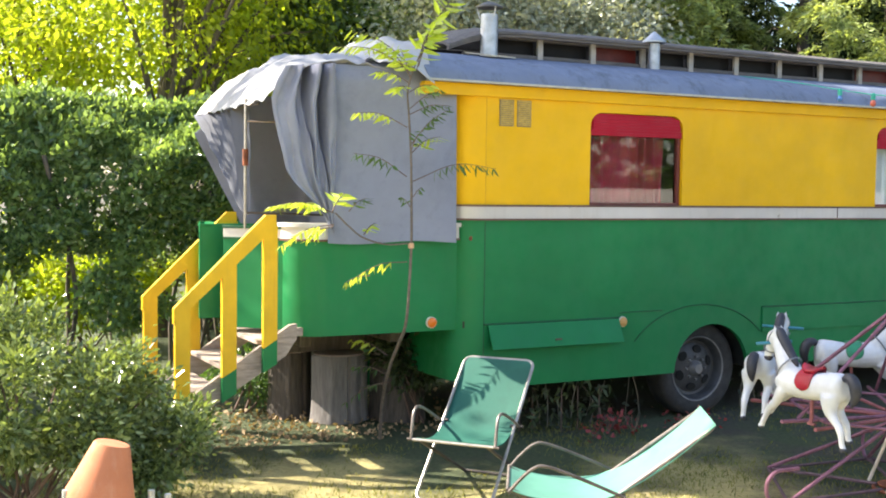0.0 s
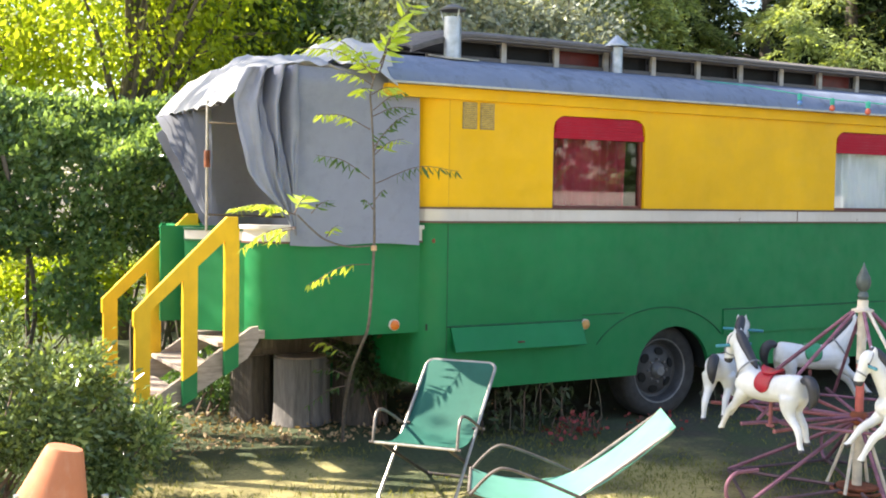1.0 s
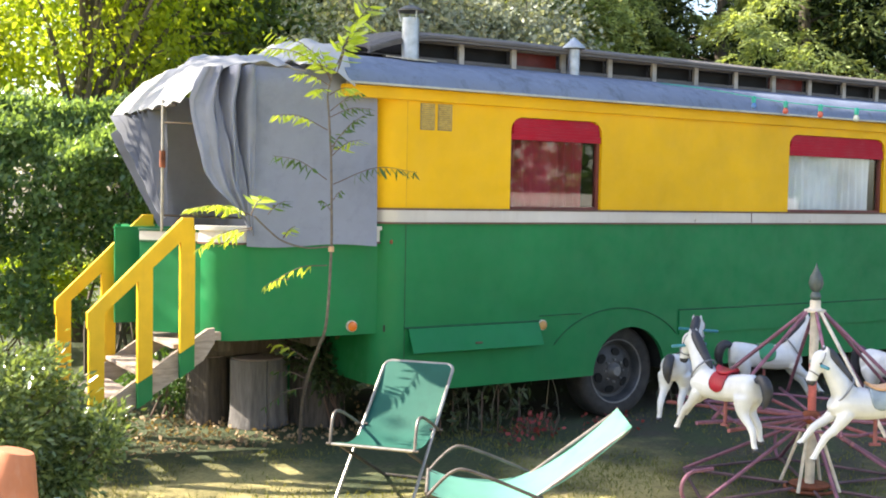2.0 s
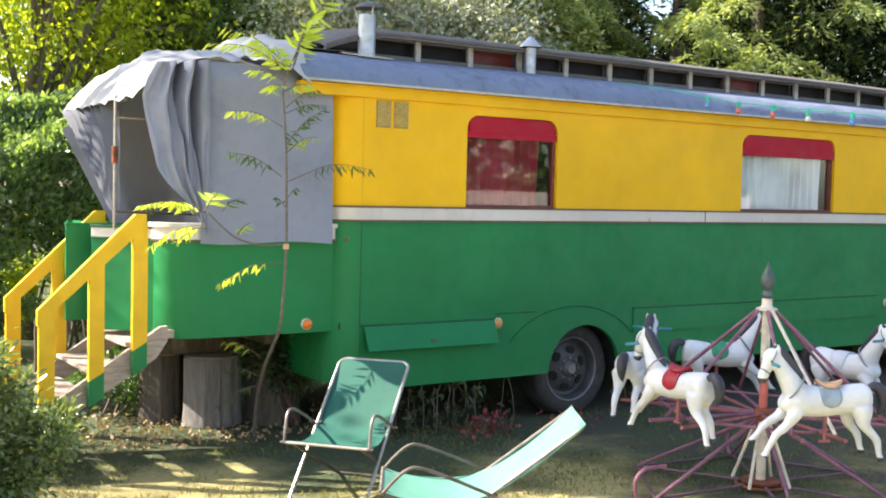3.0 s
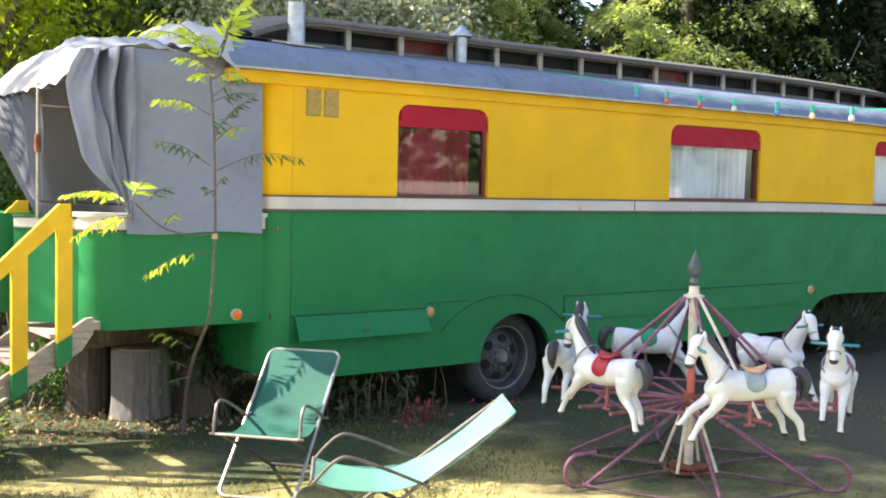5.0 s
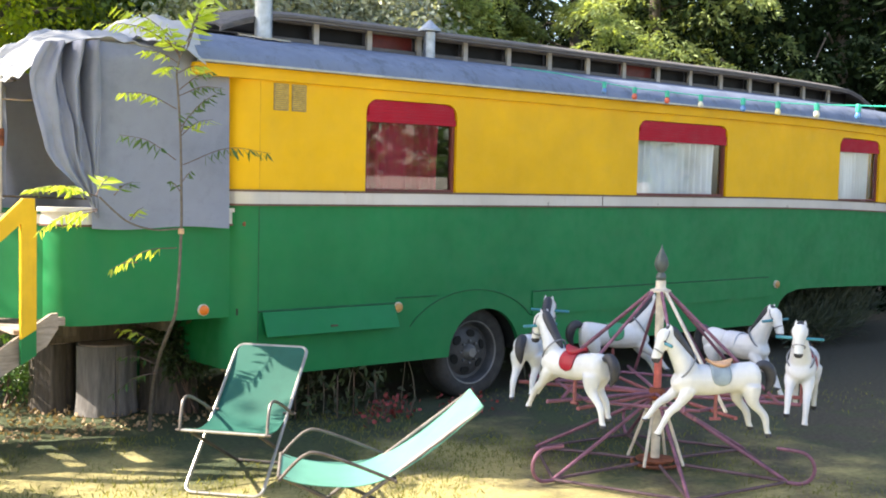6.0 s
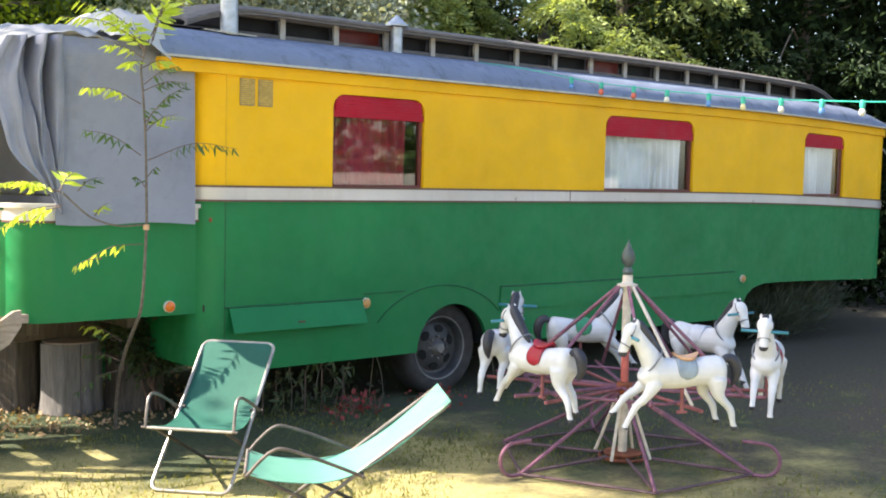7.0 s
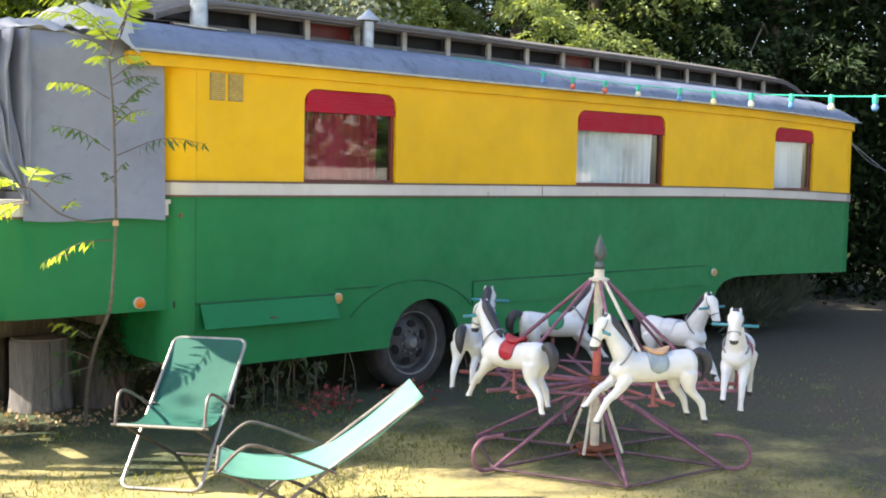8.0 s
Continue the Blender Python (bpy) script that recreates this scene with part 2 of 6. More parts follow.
def ground_mat():
    m, nt, b = node_mat("worn_sun_shade_lawn")
    big = noise_of(nt, 0.55, 6, 0.6)
    fine = noise_of(nt, 28, 6, 0.7)
    soil = ramp_of(nt, fine, [(0.3, (0.05, 0.042, 0.034)), (0.7, (0.135, 0.115, 0.092))])
    turf = ramp_of(nt, fine, [(0.3, (0.042, 0.062, 0.03)), (0.7, (0.115, 0.14, 0.065))])
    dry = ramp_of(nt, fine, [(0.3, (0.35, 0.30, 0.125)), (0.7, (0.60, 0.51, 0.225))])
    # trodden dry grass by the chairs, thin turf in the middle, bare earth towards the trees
    # this drift also paints the sunlit patch pale and the shaded side dark
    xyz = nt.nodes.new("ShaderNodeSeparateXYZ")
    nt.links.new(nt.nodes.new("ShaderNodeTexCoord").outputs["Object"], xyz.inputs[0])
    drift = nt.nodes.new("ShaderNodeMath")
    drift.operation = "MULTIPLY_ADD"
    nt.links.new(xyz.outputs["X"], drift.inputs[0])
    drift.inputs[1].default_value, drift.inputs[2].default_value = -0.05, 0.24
    sunlit_dry_fac = nt.nodes.new("ShaderNodeMath")
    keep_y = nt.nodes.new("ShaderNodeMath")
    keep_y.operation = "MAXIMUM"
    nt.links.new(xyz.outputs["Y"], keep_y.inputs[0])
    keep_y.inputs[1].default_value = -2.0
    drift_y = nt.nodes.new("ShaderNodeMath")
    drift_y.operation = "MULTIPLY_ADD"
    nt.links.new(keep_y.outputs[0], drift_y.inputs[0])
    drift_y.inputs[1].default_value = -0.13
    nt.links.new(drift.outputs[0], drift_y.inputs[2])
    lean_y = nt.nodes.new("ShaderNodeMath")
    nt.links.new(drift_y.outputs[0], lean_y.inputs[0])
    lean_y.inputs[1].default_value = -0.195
    nt.links.new(lean_y.outputs[0], sunlit_dry_fac.inputs[0])
    nt.links.new(big, sunlit_dry_fac.inputs[1])
    shaded_bare_fac = nt.nodes.new("ShaderNodeMath")
    shaded_bare_fac.operation = "SUBTRACT"
    nt.links.new(noise_of(nt, 1.7, 5, 0.6), shaded_bare_fac.inputs[0])
    nt.links.new(drift.outputs[0], shaded_bare_fac.inputs[1])
    mix1 = blend(nt, ramp_of(nt, sunlit_dry_fac.outputs[0], [(0.42, (0, 0, 0)), (0.58, (1, 1, 1))]), turf, dry)
    mix2 = blend(nt, ramp_of(nt, shaded_bare_fac.outputs[0], [(0.50, (0, 0, 0)), (0.72, (0.9,) * 3)]), mix1, soil)
    nt.links.new(mix2, b.inputs["Base Color"])
    b.inputs["Roughness"].default_value = 0.95
    bump_of(nt, b, noise_of(nt, 60, 6, 0.75), 0.9, 0.03)
    return m


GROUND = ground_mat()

# ---- building helpers ----
ORIGIN = {}


def thing(name, at, label, category, group="", kind=""):
    e = new(name)
    e.location = at
    e.empty_display_size = 0.1
    ORIGIN[e.name] = Vector(at)
    return tagged(e, label, category, group, kind)


def part(name, bm, material, parent=None, label="", smooth=False):
    """Links a bmesh, in world places, as one mesh object under a thing or a part."""
    o = ORIGIN[parent.name] if parent else Vector((0, 0, 0))
    bmesh.ops.recalc_face_normals(bm, faces=bm.faces)
    bmesh.ops.translate(bm, verts=bm.verts, vec=-o)
    me = bpy.data.meshes.new(name)
    bm.to_mesh(me)
    bm.free()
    for mt in (material if isinstance(material, (list, tuple)) else (material,)):
        me.materials.append(mt)
    if smooth:
        me.polygons.foreach_set("use_smooth", [True] * len(me.polygons))
        me.set_sharp_from_angle(angle=radians(42))
    ob = new(name, me)
    if parent:
        ob.parent = parent
    ORIGIN[ob.name] = o
    return tagged(ob, label) if label else ob


def box(bm, a, b, bevel=0.0, turn=None):
    """A box from corner a to corner b, with rounded edges; turn: a matrix about its centre."""
    a, b = Vector(a), Vector(b)
    m = Matrix.Translation((a + b) / 2) @ (turn or Matrix()) @ Matrix.Diagonal((*(b - a), 1))
    vs = bmesh.ops.create_cube(bm, size=1, matrix=m)["verts"]
    if bevel:
        es = list({e for v in vs for e in v.link_edges})
        bmesh.ops.bevel(bm, geom=es, offset=bevel, segments=2, affect="EDGES", profile=0.6)
    return bm


def prism(bm, poly, axis, lo, hi):
    """A flat outline pushed along an axis. axis y: outline in x, z; axis z: in x, y; axis x: in y, z."""
    def at(p, h):
        return {"y": (p[0], h, p[1]), "z": (p[0], p[1], h), "x": (h, p[0], p[1])}[axis]
    f = [bm.verts.new(at(p, lo)) for p in poly]
    g = [bm.verts.new(at(p, hi)) for p in poly]
    bm.faces.new(f)
    bm.faces.new(g[::-1])
    n = len(poly)
    for i in range(n):
        bm.faces.new((f[i], g[i], g[(i + 1) % n], f[(i + 1) % n]))
    return bm


def tube(bm, pts, r, n=8, closed=False, caps=True):
    """A round bar along points; r: one radius or one for each point."""
    pts = [Vector(p) for p in pts]
    rs = list(r) if isinstance(r, (list, tuple)) else [r] * len(pts)
    rings, prev = [], None
    for i, p in enumerate(pts):
        if closed:
            d = pts[(i + 1) % len(pts)] - pts[i - 1]
        else:
            d = pts[min(i + 1, len(pts) - 1)] - pts[max(i - 1, 0)]
        d.normalize()
        if prev is None:
            side = d.orthogonal().normalized()
        else:
            side = (prev - d * prev.dot(d)).normalized()
        prev = side
        other = d.cross(side)
        rings.append([bm.verts.new(p + rs[i] * (math.cos(2 * math.pi * k / n) * side + math.sin(2 * math.pi * k / n) * other)) for k in range(n)])
    last = len(rings) if closed else len(rings) - 1
    for i in range(last):
        a, b = rings[i], rings[(i + 1) % len(rings)]
        for k in range(n):
            bm.faces.new((a[k], a[(k + 1) % n], b[(k + 1) % n], b[k]))
    if caps and not closed:
        bm.faces.new(rings[0][::-1])
        bm.faces.new(rings[-1])
    return bm


def smooth_path(pts, steps=6):
    """Catmull-Rom through the points."""
    p = [Vector(q) for q in pts]
    p = [2 * p[0] - p[1]] + p + [2 * p[-1] - p[-2]]
    out = []
    for i in range(1, len(p) - 2):
        for k in range(steps):
            t = k / steps
            a, b, c, d = p[i - 1], p[i], p[i + 1], p[i + 2]
            out.append(0.5 * (2 * b + (c - a) * t + (2 * a - 5 * b + 4 * c - d) * t * t + (3 * b - a - 3 * c + d) * t ** 3))
    return out + [p[-2]]


def lathe(bm, profile, centre, axis="z", n=32, caps=True):
    """Turns a profile of (radius, height) round an axis through centre."""
    c = Vector(centre)
    rings = []
    for r, h in profile:
        ring = []
        for k in range(n):
            a = 2 * math.pi * k / n
            u, v = r * math.cos(a), r * math.sin(a)
            ring.append(bm.verts.new(c + Vector((u, v, h) if axis == "z" else (u, h, v))))
        rings.append(ring)
    for a, b in zip(rings, rings[1:]):
        for k in range(n):
            bm.faces.new((a[k], a[(k + 1) % n], b[(k + 1) % n], b[k]))
    for ring in (rings[0], rings[-1]):
        if caps and (ring[0].co - ring[n // 2].co).length > 1e-4:
            bm.faces.new(ring)
    bmesh.ops.remove_doubles(bm, verts=[v for r in (rings[0], rings[-1]) for v in r], dist=1e-5)
    return bm


def sheet(bm, fn, nu, nv, thick=0.004):
    """A cloth sheet fn(u, v) with a small thickness."""
    g = [[Vector(fn(i / nu, j / nv)) for j in range(nv + 1)] for i in range(nu + 1)]
    top = [[bm.verts.new(p) for p in row] for row in g]
    low = []
    for i in range(nu + 1):
        row = []
        for j in range(nv + 1):
            du = g[min(i + 1, nu)][j] - g[max(i - 1, 0)][j]
            dv = g[i][min(j + 1, nv)] - g[i][max(j - 1, 0)]
            nrm = du.cross(dv)
            nrm = nrm.normalized() if nrm.length > 1e-9 else Vector((0, 0, 1))
            row.append(bm.verts.new(g[i][j] - thick * nrm))
        low.append(row)
    for i in range(nu):
        for j in range(nv):
            bm.faces.new((top[i][j], top[i + 1][j], top[i + 1][j + 1], top[i][j + 1]))
            bm.faces.new((low[i][j], low[i][j + 1], low[i + 1][j + 1], low[i + 1][j]))
    for i in range(nu):
        bm.faces.new((top[i][0], low[i][0], low[i + 1][0], top[i + 1][0]))
        bm.faces.new((top[i][nv], top[i + 1][nv], low[i + 1][nv], low[i][nv]))
    for j in range(nv):
        bm.faces.new((top[0][j], top[0][j + 1], low[0][j + 1], low[0][j]))
        bm.faces.new((top[nu][j], low[nu][j], low[nu][j + 1], top[nu][j + 1]))
    return bm


def leaves(name, pos, length, width, material, parent=None, out=None, rng=None, droop=0.0, label=""):
    """Many small folded leaf blades in one mesh. out: a leaning direction for each leaf."""
    rng = rng or np.random.default_rng(3)
    n = len(pos)
    d = rng.normal(size=(n, 3))
    if out is not None:
        d = d * 0.6 + out
    d[:, 2] -= droop
    d /= np.linalg.norm(d, axis=1)[:, None] + 1e-9
    w = np.cross(d, rng.normal(size=(n, 3)))
    w /= np.linalg.norm(w, axis=1)[:, None] + 1e-9
    up = np.cross(w, d)
    s = rng.uniform(0.65, 1.3, size=(n, 1))
    L, W = length * s, width * s
    a = pos
    b = pos + d * L * 0.45 + w * W * 0.5 + up * W * 0.18
    c = pos + d * L
    e = pos + d * L * 0.45 - w * W * 0.5 + up * W * 0.18
    o = np.array(ORIGIN[parent.name]) if parent else np.zeros(3)
    co = np.stack([a, b, c, e], axis=1).reshape(-1, 3) - o
    me = bpy.data.meshes.new(name)
    me.vertices.add(4 * n)
    me.vertices.foreach_set("co", co.ravel().astype(np.float32))
    me.loops.add(6 * n)
    idx = (np.arange(n)[:, None] * 4 + np.array([0, 1, 2, 0, 2, 3])).ravel()
    me.loops.foreach_set("vertex_index", idx.astype(np.int32))
    me.polygons.add(2 * n)
    me.polygons.foreach_set("loop_start", (np.arange(2 * n) * 3).astype(np.int32))
    me.update(calc_edges=True)
    me.materials.append(material)
    ob = new(name, me)
    if parent:
        ob.parent = parent
        ORIGIN[ob.name] = ORIGIN[parent.name]
    return tagged(ob, label) if label else ob


def plan_band(bm, path, z0, z1, out, inn, warp=None):
    """A band that follows a plan line, from out metres before it to inn metres behind it."""
    p = [Vector((*q, 0)) for q in path]
    rows = []
    for i, q in enumerate(p):
        d = (p[min(i + 1, len(p) - 1)] - p[max(i - 1, 0)]).normalized()
        nrm = Vector((d.y, -d.x, 0))
        a, b = q + nrm * out, q - nrm * inn
        rows.append([bm.verts.new((v.x, v.y, z + (warp(v.x) if warp else 0))) for v, z in ((a, z0), (a, z1), (b, z1), (b, z0))])
    for r, s in zip(rows, rows[1:]):
        for k in range(4):
            bm.faces.new((r[k], s[k], s[(k + 1) % 4], r[(k + 1) % 4]))
    bm.faces.new(rows[0])
    bm.faces.new(rows[-1][::-1])
    return bm


def arc(cx, cy, rx, ry, a0, a1, n):
    return [(cx + rx * math.cos(radians(a0 + (a1 - a0) * i / n)), cy + ry * math.sin(radians(a0 + (a1 - a0) * i / n))) for i in range(n + 1)]


# ---- ground ----
def ground_height(x, y):
    return 0.03 * noise.noise(Vector((x * 0.35, y * 0.35, 0))) * min(1, max(0, (abs(y + 2) - 1.5) / 4))


def build_ground():
    bm = bmesh.new()
    xs = [-400, -150, -60, -25, -12] + [-8 + 0.8 * i for i in range(36)] + [25, 40, 80, 180, 400]
    ys = [-400, -150, -60, -25] + [-14 + 0.8 * i for i in range(36)] + [20, 35, 80, 180, 400]
    g = [[bm.verts.new((x, y, ground_height(x, y))) for y in ys] for x in xs]
    for i in range(len(xs) - 1):
        for j in range(len(ys) - 1):
            bm.faces.new((g[i][j], g[i + 1][j], g[i + 1][j + 1], g[i][j + 1]))
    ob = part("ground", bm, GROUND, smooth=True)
    tagged(ob, "worn garden lawn, dry grass coloured sunlit and bare earth shaded", "ground", kind="structure")


build_ground()

# ---- the caravan ----
FRONT, REAR, WIDE = 3.98, 13.98, 2.4


def sag(x):
    return -0.07 * max(0.0, (x - 9.8) / 3.85) ** 2


def warp_x(bm):
    for v in bm.verts:
        v.co.z += sag(v.co.x)
    return bm


def span(x0, x1, z, step=0.4):
    n = max(1, int(abs(x1 - x0) / step))
    return [(x0 + (x1 - x0) * i / n, z) for i in range(n + 1)]


caravan = thing("caravan", (8.8, 1.2, 0.0), "long vintage showman's caravan painted yellow above and green below", "caravan")
NEAR_PLAN = [(FRONT, WIDE), (FRONT, 0.9)] + arc(4.20, 0.22, 0.22, 0.22, 180, 270, 8) + [(4.2 + 0.45 * i, 0.0) for i in range(1, 20)] + arc(REAR - 0.45, 0.45, 0.45, 0.45, 270, 360, 10) + [(REAR, WIDE)]
CORNER = NEAR_PLAN[:11]
REAR_TURN = arc(REAR - 0.45, 0.45, 0.45, 0.45, 270, 360, 10) + [(REAR, WIDE)]
XR = REAR - 0.45


def lower_wall():
    bm = bmesh.new()
    out = span(4.2, 6.04, 0.415) + arc(6.45, 0.41, 0.405, 0.40, 178, 2, 18) + span(6.86, 10.70, 0.42)
    out += [(10.72, 0.55), (10.80, 0.67), (10.92, 0.745), (11.10, 0.785)] + span(11.4, XR, 0.795) + span(XR, 4.2, 1.70)
    prism(bm, out, "y", 0.0, 0.04)
    warp_x(bm)
    part("lower_wall", bm, GREEN, caravan, "green painted sheet-metal lower side")
    bm = bmesh.new()
    plan_band(bm, CORNER, 0.47, 1.70, 0.0, 0.04)
    part("front_corner", bm, GREEN, caravan, "rounded green front corner", True)
    bm = bmesh.new()
    plan_band(bm, REAR_TURN, 0.80, 1.70, 0.0, 0.04, sag)
    part("rear_corner", bm, GREEN, caravan, "rounded green rear corner", True)
    bm = bmesh.new()
    # carried down to 0.06, unseen, to keep daylight from under the caravan
    box(bm, (FRONT, WIDE - 0.04, 0.06), (REAR, WIDE, 1.70))
    part("back_wall", bm, GREEN, caravan)


WINDOWS = [(5.15, 6.08, 2.37, "red"), (8.36, 9.75, 2.35, "white"), (11.86, 12.73, 2.39, "white")]
WTOP, WBOT, WR = 2.55, 1.815, 0.11


def window_top(x0, x1, z, r, inset=0.0):
    x0, x1, z = x0 + inset, x1 - inset, z - inset
    return [(x0, z - r)] + arc(x0 + r, z - r, r, r, 180, 90, 6)[1:] + arc(x1 - r, z - r, r, r, 90, 0, 6)


def upper_wall():
    bm = bmesh.new()
    edges = [4.2] + [v for w in WINDOWS for v in w[:2]] + [XR]
    for a, b in zip(edges[0::2], edges[1::2]):
        prism(bm, span(a, b, WBOT) + span(b, a, 2.73), "y", 0.0, 0.05)
    for x0, x1, _, _ in WINDOWS:
        prism(bm, window_top(x0, x1, WTOP, WR) + span(x1, x0, 2.73), "y", 0.0, 0.05)
    warp_x(bm)
    part("upper_wall", bm, YELLOW, caravan, "yellow painted upper side with three windows")
    bm = bmesh.new()
    plan_band(bm, CORNER, WBOT, 2.73, 0.0, 0.05)
    part("front_corner", bm, YELLOW, caravan, "rounded yellow front corner", True)
    bm = bmesh.new()
    plan_band(bm, REAR_TURN, WBOT, 2.73, 0.0, 0.05, sag)
    part("rear_corner", bm, YELLOW, caravan, "rounded yellow rear corner", True)
    bm = bmesh.new()
    box(bm, (FRONT, WIDE - 0.04, 1.70), (REAR, WIDE, 2.73))
    part("back_wall", bm, YELLOW, caravan)


def belts():
    for name, mat, z0, z1, out, lab in (("belt", BELT, 1.71, 1.80, 0.014, "dull aluminium waist band"), ("belt_trim", TRIM, 1.695, 1.71, 0.02, "thin brown trim"), ("belt_trim", TRIM, 1.80, 1.815, 0.02, "thin brown trim")):
        bm = bmesh.new()
        plan_band(bm, NEAR_PLAN, z0, z1, out, 0.03, sag)
        part(name, bm, mat, caravan, lab, True)
    bm = bmesh.new()
    box(bm, (7.862, -0.018, 1.712), (7.868, -0.012, 1.80))
    part("belt_joint", bm, TRIM, caravan)
    for z0, z1, out in ((2.625, 2.712, 0.03),):
        bm = bmesh.new()
        plan_band(bm, [(3.66, -0.0)] + NEAR_PLAN[10:], z0, z1, out, 0.03, sag)
        part("cornice", bm, YELLOW, caravan, "yellow cornice moulding", True)
    bm = bmesh.new()
    box(bm, (3.66, 0.035, 2.66), (4.05, WIDE, 2.70))
    part("cornice_return", bm, YELLOW, caravan)


def window_set(x0, x1, blind_z, curtain):
    dz = sag((x0 + x1) / 2)
    bm = bmesh.new()
    w = 0.03
    box(bm, (x0, 0.03, WBOT + dz), (x0 + w, 0.075, WTOP + dz - 0.07), 0.004)
    box(bm, (x1 - w, 0.03, WBOT + dz), (x1, 0.075, WTOP + dz - 0.07), 0.004)
    box(bm, (x0 + w, 0.03, WBOT + dz), (x1 - w, 0.075, WBOT + dz + 0.022), 0.004)
    box(bm, (x0, 0.051, WTOP + dz - 0.07), (x1, 0.075, WTOP + dz))
    fr = part("window", bm, FRAME, caravan, "window with dark red frame, red blind and curtain")
    bm = bmesh.new()
    box(bm, (x0 + w, 0.055, WBOT + dz + 0.022), (x1 - w, 0.061, WTOP + dz - 0.07))
    p = part("pane", bm, GLASS, fr)
    p.visible_shadow = False
    bm = bmesh.new()
    slats = 7
    top = WTOP + dz
    outline = window_top(x0, x1, top, WR, 0.004)
    prism(bm, outline + [(x1 - 0.004, top - 0.12), (x0 + 0.004, top - 0.12)], "y", 0.022, 0.034)
    bl = part("blind", bm, RED, fr, "half-lowered crimson slatted blind")
    h = (top - (blind_z + dz)) / slats
    for i in range(slats):
        z = blind_z + dz + i * h
        if z + h < top - 0.02:
            ins = 0.006 if z + h < top - WR else 0.03
            bm = bmesh.new()
            box(bm, (x0 + ins, 0.008, z + 0.0004), (x1 - ins, 0.030, z + h - 0.0004), 0.0018)
            part("slat", bm, RED, fr)
    bm = bmesh.new()
    full = x1 - x0
    ce = x1 - (0.13 if curtain == "white" else 0.16) * (full if curtain == "red" else 0.95)
    folds = 13 if curtain == "white" else 9

    def hang(u, v):
        x = x0 + 0.02 + (ce - x0) * u
        amp = 0.016 + 0.012 * math.sin(u * 9 + 1)
        return (x + 0.01 * math.sin(v * 4 + u * 20), 0.105 + amp * math.sin(u * folds * 2 * math.pi + 0.6 * math.sin(v * 3)), WTOP + 0.05 + dz - 0.86 * v)
    sheet(bm, hang, folds * 8, 6, 0.002)
    part("curtain", bm, CURTAIN_W if curtain == "white" else CURTAIN_R, fr, "white net curtain" if curtain == "white" else "wine-red curtain", True)


def roof():
    prof = [(-0.095, 2.715), (-0.09, 2.735), (-0.05, 2.80), (0.05, 2.875), (0.2, 2.935), (0.4, 2.98), (0.62, 3.01)]
    back = [(WIDE - y, z) for y, z in prof[::-1]]
    prof = prof + [(1.2, 3.03)] + back
    xs = [3.66 + 0.4 * i for i in range(24)] + [13.2, 13.4, 13.55, 13.66, 13.72]
    bm = bmesh.new()

    def at(u, v):
        k = min(len(xs) - 1, round(u * (len(xs) - 1)))
        j = min(len(prof) - 1, round(v * (len(prof) - 1)))
        x = xs[k]
        y, z = prof[j]
        f = 1.0
        if x > 13.1:
            f = math.sqrt(max(0, 1 - ((x - 13.1) / 0.63) ** 2))
        return (x, y, 2.715 + (z - 2.715) * f + sag(x) * 0.8 + 0.004 * noise.noise(Vector((x * 3, y * 3, 0))))
    sheet(bm, at, len(xs) - 1, len(prof) - 1, 0.02)
    part("roof", bm, ROOF, caravan, "blue-grey weathered sheet roof with dark stains", True)
    bm = bmesh.new()
    plan_band(bm, [(3.66, -0.085)] + [(4 + 0.5 * i, -0.085) for i in range(19)] + [(13.6, -0.085)], 2.712, 2.728, 0.022, 0.03, sag)
    part("gutter_strip", bm, plain_strip, caravan, "thin pale roof edging")
    # the raised middle of the roof, with its row of small lights
    x0, x1, yf = 4.3, 13.05, 0.56
    cl = bmesh.new()
    for yy in (yf, WIDE - yf - 0.03):
        prism(cl, [(x0, 2.98)] + [(x, 3.035 + sag(x)) for x in np.arange(x0, x1, 0.4)] + [(x1, 2.98)], "y", yy, yy + 0.03)
        prism(cl, [(x, 3.15 + sag(x)) for x in np.arange(x0, 12.9, 0.4)] + [(12.9, 3.13), (12.9, 3.19)] + [(x, 3.20 + sag(x)) for x in np.arange(12.6, x0, -0.4)], "y", yy, yy + 0.03)
    cler = part("clerestory", cl, GREYWOOD, caravan, "weathered grey timber raised roof light")
    k = 0
    x = 4.49
    while x < 12.9:
        bm = bmesh.new()
        box(bm, (x - 0.025, yf - 0.012, 3.0 + sag(x)), (x + 0.025, yf + 0.02, 3.17 + sag(x)), 0.004)
        part("mullion", bm, MULLION, cler)
        if x + 0.53 < 13.1:
            bm = bmesh.new()
            box(bm, (x + 0.02, yf + 0.075, 3.0 + sag(x)), (x + 0.51, yf + 0.085, 3.17 + sag(x)))
            part("roof_pane", bm, DARKRED if k in (2, 8) else PANE, cler, "red-brown boarded pane" if k in (2, 8) else "dark glass pane")
        x += 0.53
        k += 1
    bm = bmesh.new()
    cap = [(yf - 0.11, 3.165), (yf - 0.115, 3.20), (yf - 0.02, 3.235), (0.9, 3.285), (1.2, 3.30), (1.5, 3.285), (WIDE - yf + 0.02, 3.235), (WIDE - yf + 0.115, 3.20), (WIDE - yf + 0.11, 3.165)]
    xc = [4.1, 4.2, 4.3, 4.45, 4.6, 4.75] + [5.2 + 0.35 * i for i in range(22)] + [12.75, 12.95, 13.15, 13.3, 13.42]

    def fall(x):
        if x > 12.6:
            return 1 - math.cos((x - 12.6) / 0.85 * math.pi / 2)
        return 1 - math.cos(min(1, (4.75 - x) / 0.95) * math.pi / 2) if x < 4.75 else 0.0

